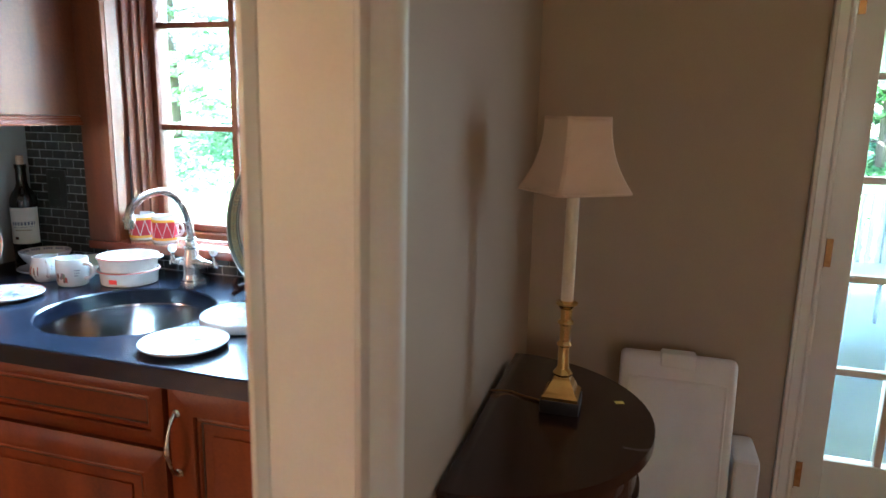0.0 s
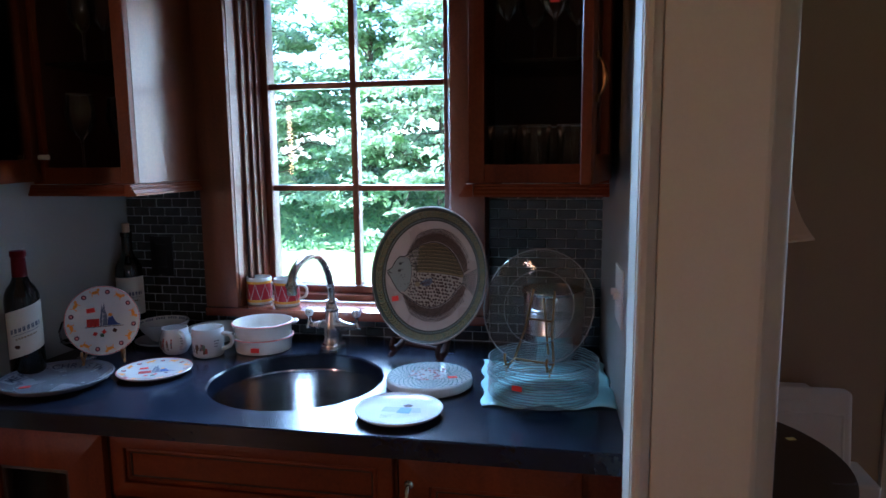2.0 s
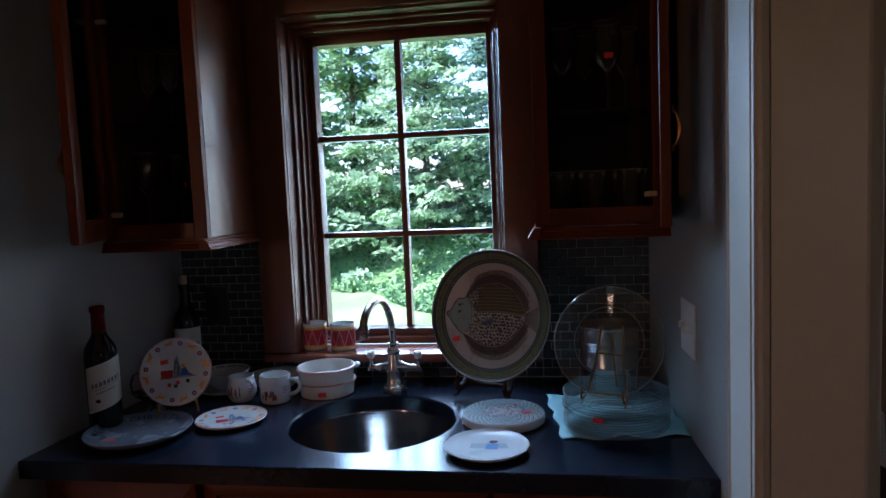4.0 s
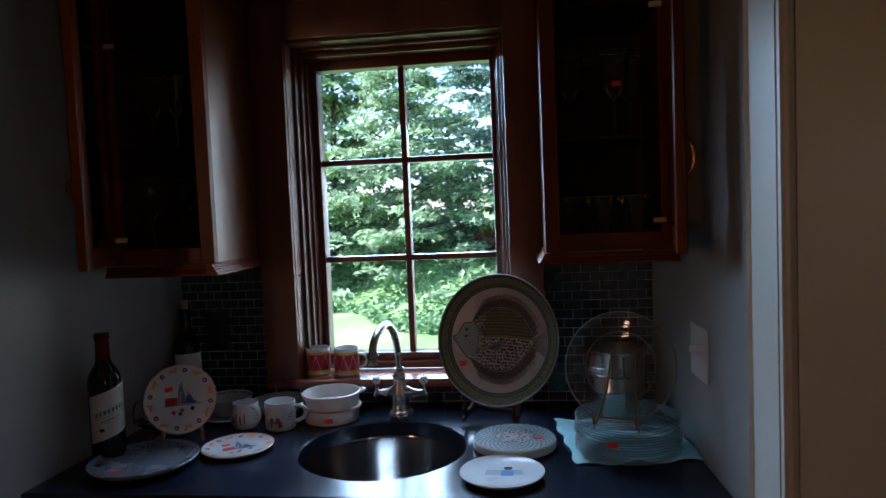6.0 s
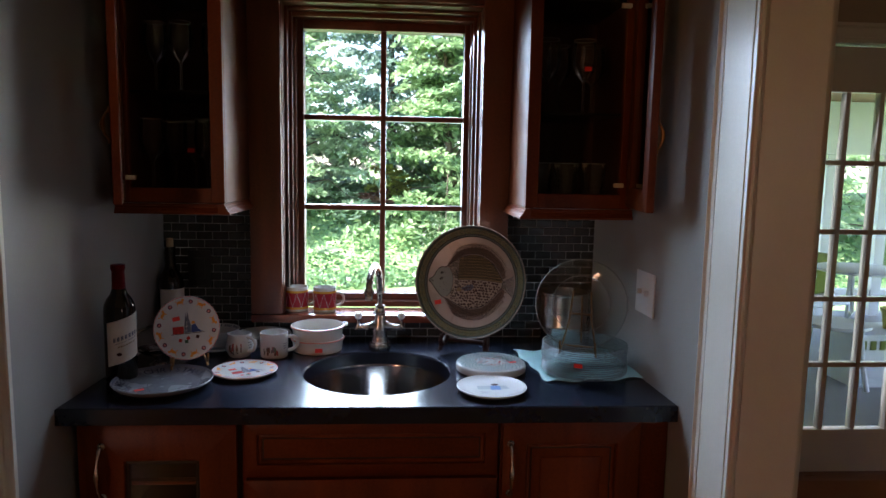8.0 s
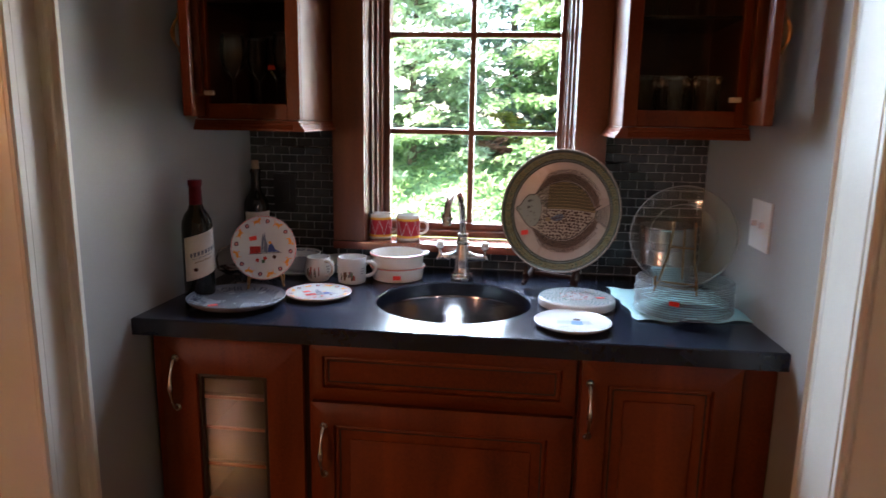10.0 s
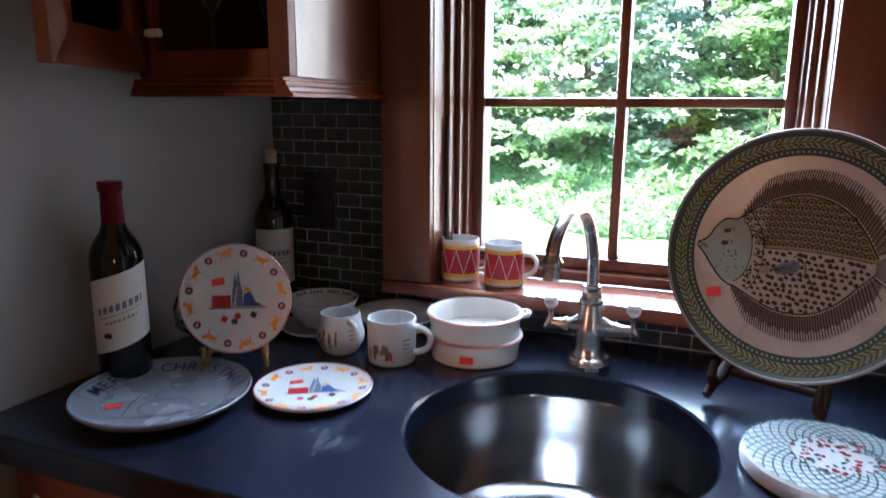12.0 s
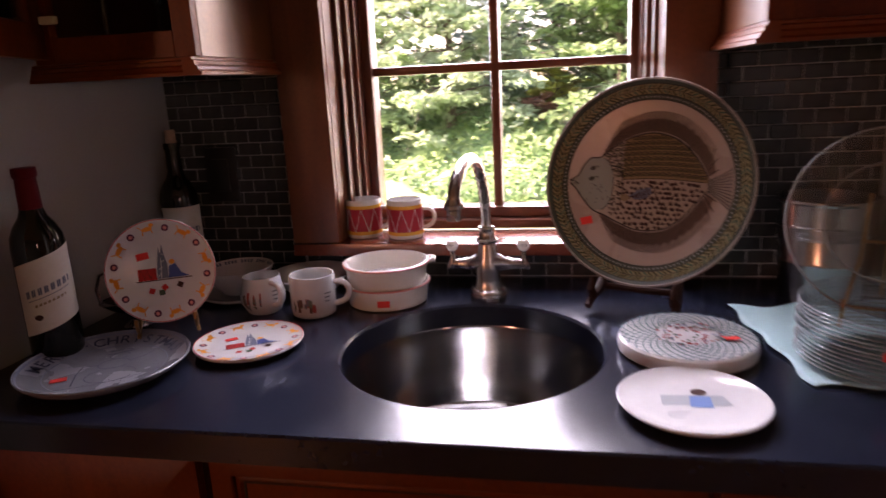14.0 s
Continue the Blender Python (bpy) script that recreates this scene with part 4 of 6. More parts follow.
for zz, s in ((0.644, 0.0535), (0.491, 0.090)):
    pts = [(s, s - 0.012), (s - 0.006, s), (-s + 0.006, s), (-s, s - 0.012), (-s, -s + 0.012), (-s + 0.012, -s), (s - 0.012, -s), (s, -s + 0.012), (s, s - 0.012)]
    part("shade_trim", tube([(x, y, zz) for x, y in pts], 0.0025, 6), SHADE_CLOTH, lamp)
part("cord", tube([(-0.03, 0.04, 0.004), (-0.055, 0.075, 0.004), (-0.07, 0.11, 0.004), (-0.115, 0.13, 0.004)], 0.0025, 6), OLD_BRASS, lamp, "thin brown cord on the table")

cooler = thing("picnic_cooler", pose(2.005, 0.415, 0.70, 0, 0, 0), "off-white plastic cooler lid leaning at the alcove wall", "cooler")
bm = box(-0.165, 0.165, -0.03, 0.03, -0.70 + 0.02, 0.0, 0.022, 4)
bmesh.ops.transform(bm, verts=bm.verts[:], matrix=Matrix.Rotation(radians(-7), 4, "X"))
part("lid", bm, WHITE_PLASTIC, cooler)
bm = box(-0.05, 0.05, -0.040, 0.034, -0.035, 0.008, 0.008, 3)
bmesh.ops.transform(bm, verts=bm.verts[:], matrix=Matrix.Rotation(radians(-7), 4, "X"))
part("latch", bm, WHITE_PLASTIC, cooler)
bm = bmesh.new()
for x0, x1, z0, z1 in ((-0.14, -0.132, -0.6, -0.07), (0.132, 0.14, -0.6, -0.07), (-0.14, 0.14, -0.078, -0.07)):
    add_box(bm, x0, x1, -0.0335, -0.028, z0, z1, 0.002, 1)
bmesh.ops.transform(bm, verts=bm.verts[:], matrix=Matrix.Rotation(radians(-7), 4, "X"))
part("rib", bm, WHITE_PLASTIC, cooler)
tagged(part("storage_box", box(2.178, 2.250, 0.34, 0.52, -0.010, 0.43, 0.018, 3), WHITE_PLASTIC), "off-white plastic storage box on the alcove floor", "box")

# ==== switch plates ====
sw = thing("switch_plate", pose(1.4315, -0.398, 1.140, 0, 0, -87.7), "white double toggle switch plate on the grey wall", "switch")
part("plate", box(-0.059, 0.059, -0.006, 0.0, -0.057, 0.057, 0.003), WHITE_PLASTIC, sw)
for x in (-0.023, 0.023):
    bm = box(x - 0.005, x + 0.005, -0.018, -0.005, -0.004, 0.010, 0.002)
    part("toggle", bm, WHITE_PLASTIC, sw)
out = thing("wall_socket", pose(0.138, 0.030, 1.133), "black socket plate on the dark tiles", "socket")
part("plate", box(-0.036, 0.036, -0.006, 0.0, -0.058, 0.058, 0.003), BLACK, out)
part("insert", box(-0.017, 0.017, -0.009, -0.005, -0.034, 0.034, 0.002), BLACK, out)

# ==== things on the worktop ====


def ink(name, color, rough=0.5):
    return material(name, color, rough, spec=0.25)


INK_BLACK = ink("black_glaze_line", (0.012, 0.010, 0.009))
INK_BROWN = ink("brown_glaze", (0.05, 0.018, 0.013))
INK_OLIVE = ink("olive_glaze", (0.050, 0.050, 0.014))
INK_GREEN = ink("green_glaze", (0.045, 0.10, 0.06))
INK_TEAL = ink("teal_glaze", (0.05, 0.13, 0.13))
INK_HEAD = ink("grey_green_glaze", (0.27, 0.285, 0.24))
INK_TAN = ink("tan_glaze", (0.27, 0.20, 0.11))
INK_RED = ink("red_glaze", (0.52, 0.03, 0.025))
INK_BLUE = ink("blue_glaze", (0.045, 0.08, 0.24))
INK_GREYBLUE = ink("grey_blue_glaze", (0.13, 0.15, 0.20))
INK_NAVY = ink("navy_glaze_line", (0.012, 0.018, 0.045))
INK_ORANGE = ink("orange_glaze", (0.75, 0.28, 0.03))
INK_PURPLE = ink("plum_glaze", (0.10, 0.02, 0.05))
INK_PINK = ink("pink_glaze", (0.65, 0.25, 0.22))
GOLD_BAND = ink("ochre_band", (0.66, 0.36, 0.06), 0.25)


def plate_body(R, ri, h, t=0.004, foot=0.55):
    """A plate: flat well, rising rim, foot ring; its well lies at z = t."""
    return [(0, t), (ri, t), (ri + 0.006, t + 0.002), (R * 0.80 + ri * 0.20, t + (h - t) * 0.62), (R - 0.002, h), (R, h - 0.0015), (R - 0.001, h - 0.004), (R * 0.78 + ri * 0.2, (h - t) * 0.45), (ri + 0.004, 0.0015), (R * foot + 0.004, 0.0), (R * foot, -0.003), (R * foot - 0.004, 0.0), (0, 0.0)]


def well_height(ri, R, h, t=0.004):
    pts = [(0, t), (ri, t), (ri + 0.006, t + 0.002), (R * 0.80 + ri * 0.20, t + (h - t) * 0.62), (R - 0.002, h), (R + 1, h)]

    def z(x, y):
        r = math.hypot(x, y)
        for (a, p), (b, q) in zip(pts[:-1], pts[1:]):
            if r <= b:
                return p + (q - p) * (r - a) / (b - a) + 0.0006
        return h
    return z


def ring_band(r0, r1, z, n=96):
    bm = bmesh.new()
    a = [bm.verts.new((r0 * math.cos(2 * math.pi * i / n), r0 * math.sin(2 * math.pi * i / n), z(r0, 0))) for i in range(n)]
    b = [bm.verts.new((r1 * math.cos(2 * math.pi * i / n), r1 * math.sin(2 * math.pi * i / n), z(r1, 0))) for i in range(n)]
    for i in range(n):
        bm.faces.new((a[i], a[(i + 1) % n], b[(i + 1) % n], b[i]))
    return bm


def price_sticker(parent, x, y, z, turn=0.0, w=0.020, h=0.011):
    bm = box(-w / 2, w / 2, -h / 2, h / 2, 0, 0.0006)
    bmesh.ops.transform(bm, verts=bm.verts[:], matrix=Matrix.Translation((x, y, z)) @ Matrix.Rotation(turn, 4, "Z"))
    return part("sticker", bm, STICKER, parent, "small red price sticker", smooth=0)


def standing(cx, cy, cz, nx, ny, tilt):
    """The pose of a round thing that faces (nx, ny) and leans back by tilt degrees; its local z is the face's normal and y its upper side."""
    n = Vector((nx, ny, 0)).normalized()
    up = Vector((0, 0, 1))
    c, s = math.cos(radians(tilt)), math.sin(radians(tilt))
    zz = n * c + up * s
    yy = up * c - n * s
    xx = yy.cross(zz)
    m = Matrix((xx, yy, zz)).transposed().to_4x4()
    m.translation = (cx, cy, cz)
    return m


# fish platter on a dark easel
PLATTER_GLAZE = grained("platter_glaze", (0.40, 0.315, 0.265), (0.48, 0.385, 0.325), 0.28, (9, 9, 9), 4, 0.03, fine=120, rough_var=0.06)
R = 0.172
platter = thing("fish_platter", standing(0.988, -0.131, 1.121, -0.373, -0.929, 12), "large round painted fish platter standing on a dark easel", "platter")
ZP = well_height(0.135, R, 0.022)
part("dish", lathe([(0, 0.004), (0.135, 0.004), (0.141, 0.006), (R * 0.8 + 0.027, 0.0152), (R - 0.003, 0.022), (R, 0.020), (R - 0.002, 0.015), (R * 0.78, 0.002), (0.09, -0.008), (0, -0.008)], 96), PLATTER_GLAZE, platter)
rnd = random.Random(4)
BAND_DARK = ink("grey_green_band", (0.055, 0.065, 0.045))
for r0, r1, mat in ((0.1622, 0.1692, BAND_DARK), (0.1376, 0.1462, BAND_DARK)):
    part("band", ring_band(r0, r1, ZP), mat, platter)
part("olive_band", ring_band(0.1462, 0.1622, ZP), ink("olive_wash", (0.27, 0.225, 0.115)), platter)
for r in (0.1622, 0.1543, 0.1462, 0.1376, 0.1694):
    part("band_line", ring_band(r - 0.0005, r + 0.0006, lambda p, q: ZP(p, q) + 0.0003), INK_BLACK, platter, smooth=0)
bm, bm2 = bmesh.new(), bmesh.new()
for i in range(118):
    a = 2 * math.pi * (i + rnd.uniform(-0.12, 0.12)) / 118
    for rr, tilt in ((0.1583, 0.62), (0.1502, -0.62)):
        add_dot(bm if i % 3 else bm2, rr * math.cos(a), rr * math.sin(a), 0.0060 * rnd.uniform(0.8, 1.15), 0.0015, lambda p, q: ZP(p, q) + 0.0002, 6, a + math.pi / 2 + tilt)
part("leaf_wreath", bm, INK_OLIVE, platter, "ring of small olive leaves", smooth=0)
part("leaf_wreath", bm2, INK_GREEN, platter, "scattered darker green leaves", smooth=0)
bm = bmesh.new()
for i in range(130):
    a = 2 * math.pi * i / 130
    for rr in (0.1658, 0.1420):
        add_dot(bm, rr * math.cos(a), rr * math.sin(a), 0.0016, 0.0014, lambda p, q: ZP(p, q) + 0.0003, 6, a)
part("dotted_ring", bm, ink("pale_dot_glaze", (0.36, 0.37, 0.34)), platter, smooth=0)

# the flat fish: outline of its back and of its belly from the snout to the tail root
Z1, Z2, Z3, Z4 = 0.0046, 0.0050, 0.0054, 0.0058
BACK = [(-0.133, 0.001), (-0.119, 0.010), (-0.109, 0.028), (-0.097, 0.040), (-0.080, 0.042), (-0.060, 0.058), (-0.030, 0.075), (0.008, 0.083), (0.046, 0.072), (0.076, 0.045), (0.098, 0.010)]
BELLY = [(-0.133, -0.003), (-0.121, -0.014), (-0.106, -0.032), (-0.088, -0.049), (-0.066, -0.057), (-0.044, -0.067), (-0.010, -0.078), (0.028, -0.075), (0.060, -0.055), (0.084, -0.026), (0.098, -0.010)]


def smooth_line(pts, n=8):
    """A rounded line through a few points."""
    p = [Vector((*pts[0], 0))] + [Vector((*q, 0)) for q in pts] + [Vector((*pts[-1], 0))]
    out = []
    for i in range(1, len(p) - 2):
        for k in range(n):
            t = k / n
            out.append(0.5 * ((2 * p[i]) + (p[i + 1] - p[i - 1]) * t + (2 * p[i - 1] - 5 * p[i] + 4 * p[i + 1] - p[i + 2]) * t * t + (3 * p[i] - p[i - 1] - 3 * p[i + 1] + p[i + 2]) * t ** 3))
    out.append(p[-2])
    return [(v.x, v.y) for v in out]


back_line, belly_line = smooth_line(BACK), smooth_line(BELLY)


def back_y(x):
    return float(np.interp(x, [p[0] for p in back_line], [p[1] for p in back_line]))


def belly_y(x):
    return float(np.interp(x, [p[0] for p in belly_line], [p[1] for p in belly_line]))


def flank(x):
    """The line where the scaled back meets the spotted belly."""
    return 0.004 + 0.004 * math.sin((x + 0.05) * 22)


GILL = [(-0.076 + 0.021 * math.cos(a), -0.004 + 0.044 * math.sin(a)) for a in [math.pi * (0.46 - 0.92 * k / 14) for k in range(15)]]
COVER = [(-0.060 + 0.021 * math.cos(a), -0.008 + 0.050 * math.sin(a)) for a in [math.pi * (0.40 - 0.84 * k / 14) for k in range(15)]]
xs_body = [-0.078 + 0.176 * i / 40 for i in range(41)]
part("belly", flat_shape([(x, back_y(x)) for x in xs_body] + [(x, belly_y(x)) for x in reversed(xs_body)], Z1), ink("pale_belly", (0.40, 0.32, 0.25)), platter, "pale spotted belly", smooth=0)
xs_back = [-0.040 + 0.137 * i / 30 for i in range(31)]
part("back", flat_shape([(x, back_y(x)) for x in xs_back] + [(x, flank(x)) for x in reversed(xs_back)], Z1 + 0.0002), ink("ochre_back", (0.25, 0.175, 0.085)), platter, "ochre scaled back", smooth=0)
head = [p for p in back_line if p[0] < -0.080] + GILL + [p for p in reversed(belly_line) if p[0] < -0.086]
part("head", flat_shape(head, Z2), INK_HEAD, platter, "pale grey-green fish head", smooth=0)

INK_FIN = ink("fin_wash", (0.17, 0.115, 0.085))
for s, edge in ((1, back_y), (-1, belly_y)):
    x0, x1 = -0.074, 0.096
    rays, bm = 58, bmesh.new()
    outer, inner = [], []
    for i in range(rays + 1):
        u = i / rays
        x = x0 + (x1 - x0) * u
        y = edge(x)
        reach = 0.036 * min(1.0, u / 0.16) ** 0.7 * min(1.0, (1.0 - u) / 0.05 + 0.35)
        lean = -0.004 + 0.020 * u
        add_stroke(bm, [(x, y + s * 0.002), (x + lean * 0.5, y + s * reach * 0.55), (x + lean, y + s * reach)], 0.0014, Z2)
        inner.append((x + lean * 0.1, y + s * reach * 0.08))
        outer.append((x + lean * 0.7, y + s * reach * (0.66 + 0.08 * math.sin(i * 1.7))))
    part("fin", flat_shape(inner + outer[::-1], Z1), INK_FIN, platter, "brown-washed fin band", smooth=0)
    part("fin_drawing", bm, INK_BLACK, platter, smooth=0)

# overlapping scales on the back, in offset rows
bm, bm2 = bmesh.new(), bmesh.new()
for row in range(11):
    for col in range(22):
        x = -0.078 + 0.0104 * (col + 0.5 * (row % 2))
        y = flank(x) + 0.005 + row * 0.0086
        if y > back_y(min(x, 0.097)) - 0.004 or x > 0.090 or (x + 0.076) < 0.021 + 0.004 * rnd.random() and y < 0.036:
            continue
        arc = [(x + 0.0051 * math.cos(a), y + 0.0058 * math.sin(a)) for a in [math.pi * (-0.05 + 1.1 * k / 7) for k in range(8)]]
        add_stroke(bm, arc, 0.0017, Z3)
        add_dot(bm2, x, y + 0.0012, 0.0030, 0.0024, Z2, 7)
part("scale_drawing", bm, INK_BLACK, platter, "drawn dark scales", smooth=0)
part("scale_tint", bm2, INK_OLIVE, platter, smooth=0)
# paired brown spots on the belly
bm, bm2 = bmesh.new(), bmesh.new()
for row in range(10):
    for col in range(22):
        x = -0.083 + 0.0088 * (col + 0.5 * (row % 2)) + rnd.uniform(-0.0021, 0.0021)
        y = flank(x) - 0.006 - 0.0084 * row + rnd.uniform(-0.0019, 0.0019)
        behind_gill = x > -0.076 + 0.025 * math.sqrt(max(0.0, 1.0 - ((y + 0.004) / 0.044) ** 2))
        if y < belly_y(min(x, 0.097)) + 0.003 or x > 0.092 or not behind_gill:
            continue
        size = (0.62 + 0.38 * min(1.0, max(0.0, (x + 0.07) / 0.05))) * rnd.uniform(0.8, 1.12)
        add_dot(bm, x, y, 0.0036 * size, 0.0025 * size, Z3, 8, rnd.uniform(0.0, 1.2))
        add_dot(bm2, x + 0.0020 * size, y - 0.0017 * size, 0.0021 * size, 0.0015 * size, Z3 + 0.0001, 7, rnd.uniform(0.2, 0.9))
part("spotting", bm, INK_BROWN, platter, "brown belly spots", smooth=0)
part("spotting", bm2, INK_BLACK, platter, "dark edges of the belly spots", smooth=0)
bm = bmesh.new()
for k in range(54):
    u = rnd.random()
    i = int(u * 13)
    w = rnd.random()
    x, y = GILL[i][0] * (1 - w) + COVER[i][0] * w + 0.001, GILL[i][1] * (1 - w) + COVER[i][1] * w
    add_dot(bm, x, y, 0.0017, 0.0015, Z3, 7)
for k in range(22):
    add_dot(bm, rnd.uniform(-0.104, -0.062), rnd.uniform(-0.036, 0.004), 0.0010, 0.0010, Z3, 6)
for p, q in ((-0.093, 0.023), (-0.094, 0.005)):
    add_dot(bm, p, q, 0.0052, 0.0038, Z3, 12, 0.3)
    add_stroke(bm, [(p + 0.005, q + 0.004), (p + 0.010, q + 0.004), (p + 0.010, q)], 0.0011, Z3)
add_stroke(bm, [(-0.133, 0.000), (-0.124, 0.000), (-0.117, -0.005)], 0.0014, Z3)
add_stroke(bm, [(-0.131, -0.005), (-0.124, -0.003), (-0.119, -0.007)], 0.0010, Z3)
add_stroke(bm, GILL, 0.0013, Z3)
add_stroke(bm, COVER, 0.0013, Z3)
add_stroke(bm, [(x, flank(x)) for x in xs_back[:-1]], 0.0012, Z3)
add_stroke(bm, [(-0.062, 0.052), (-0.046, 0.030), (-0.038, 0.006)], 0.0011, Z3)
for line in (back_line, belly_line):
    add_stroke(bm, line, 0.0022, Z4)
part("line_drawing", bm, INK_BLACK, platter, smooth=0)
bm = bmesh.new()
for p, q in ((-0.093, 0.023), (-0.094, 0.005)):
    add_stroke(bm, [(p + 0.0030 * math.cos(a), q + 0.0022 * math.sin(a)) for a in [2 * math.pi * k / 10 for k in range(11)]], 0.0007, Z4)
part("eye_rings", bm, INK_HEAD, platter, smooth=0)
tail = [(0.096, 0.008), (0.116, 0.018), (0.133, 0.030), (0.134, 0.008), (0.134, -0.018), (0.132, -0.040), (0.116, -0.024), (0.096, -0.010)]
part("tail", flat_shape(tail, Z1), ink("tail_wash", (0.34, 0.30, 0.265)), platter, "grey-washed tail fin", smooth=0)
bm = bmesh.new()
for k in range(12):
    y = 0.028 - 0.0060 * k
    add_stroke(bm, [(0.097, 0.007 - 0.0015 * k), (0.116, y * 0.62), (0.133, y)], 0.0010, Z2)
part("tail_drawing", bm, INK_BLACK, platter, smooth=0)
part("side_fin", flat_shape([(-0.028, -0.022), (-0.010, -0.010), (0.008, -0.006), (0.011, -0.016), (0.004, -0.024), (-0.014, -0.028)], Z3 + 0.0001), INK_GREYBLUE, platter, "blue-grey side fin", smooth=0)
bm = bmesh.new()
for k in range(6):
    add_stroke(bm, [(-0.026, -0.024), (0.009, -0.008 - 0.0032 * k)], 0.0007, Z4)
for k in range(12):
    a = -0.9 + 2.0 * k / 11
    add_dot(bm, -0.012 + 0.030 * math.cos(a), -0.018 + 0.019 * math.sin(a), 0.0020, 0.0014, Z3, 6, a)
part("side_fin_drawing", bm, INK_BROWN, platter, smooth=0)
bm = bmesh.new()
add_dot(bm, -0.034, -0.025, 0.0082, 0.0060, Z3 + 0.0002, 12)
part("fin_root", bm, INK_TAN, platter, "tan root of the side fin", smooth=0)
for ob in platter.children:
    if ob.name.split(".")[0] in ("fin_drawing", "tail_drawing", "scale_drawing", "scale_tint", "spotting", "leaf_wreath", "dotted_ring", "side_fin_drawing"):
        tagged(ob, kind="stuff")
price_sticker(platter, -0.098, -0.068, Z2, 0.25, 0.021, 0.013)


def easel(name, m, w, h, depth, r, mat, label):
    """Two bent wires or rods with a front lip each, a cross bar and a rear leg; local z points at the viewer."""
    e = thing(name, m, label, "plate stand")
    for s in (-1, 1):
        pts = [(s * w * 0.55, h, -0.010), (s * w * 0.7, h * 0.45, -0.010), (s * w, 0.010, -0.010), (s * w * 1.05, -0.004, 0.004), (s * w * 1.05, -0.008, 0.024), (s * w * 1.05, 0.004, 0.036), (s * w * 1.05, 0.014, 0.036)]
        part("arm", tube(pts, r, 8), mat, e)
    part("cross_bar", tube([(-w * 0.62, h * 0.6, -0.012), (w * 0.62, h * 0.6, -0.012)], r * 0.9, 8), mat, e)
    part("cross_bar", tube([(-w, 0.008, -0.012), (w, 0.008, -0.012)], r * 0.9, 8), mat, e)
    part("rear_leg", tube([(0, h * 0.9, -0.014), (0, 0.03, -depth)], r * 0.9, 8), mat, e)
    for s in (-1, 1):
        part("foot", tube([(s * w * 1.05, -0.006, 0.010), (s * w * 1.1, -0.020, 0.016)], r, 8), mat, e)
    return e


m = platter.matrix_basis.copy()
st = thing("platter_stand", m @ Matrix.Translation((0, -R, 0)), "dark carved wooden platter easel on the worktop", "plate stand")
for s in (-1, 1):
    pts = [(s * 0.055, 0.16, -0.018), (s * 0.060, 0.02, -0.016), (s * 0.066, -0.012, 0.006), (s * 0.068, -0.020, 0.030), (s * 0.068, -0.010, 0.040), (s * 0.068, 0.010, 0.036)]
    part("arm", tube(pts, [0.006, 0.008, 0.009, 0.009, 0.007, 0.005], 10), PLATE_STAND_WOOD, st)
    part("foot", tube([(s * 0.068, -0.014, 0.018), (s * 0.070, -0.028, 0.026), (s * 0.071, -0.040, 0.040)], [0.009, 0.007, 0.006], 10), PLATE_STAND_WOOD, st)
part("cross_bar", tube([(-0.07, -0.006, -0.004), (0.07, -0.006, -0.004)], 0.006, 8), PLATE_STAND_WOOD, st)
part("rear_leg", tube([(0, 0.14, -0.020), (0, 0.01, -0.060)], 0.006, 8), PLATE_STAND_WOOD, st)


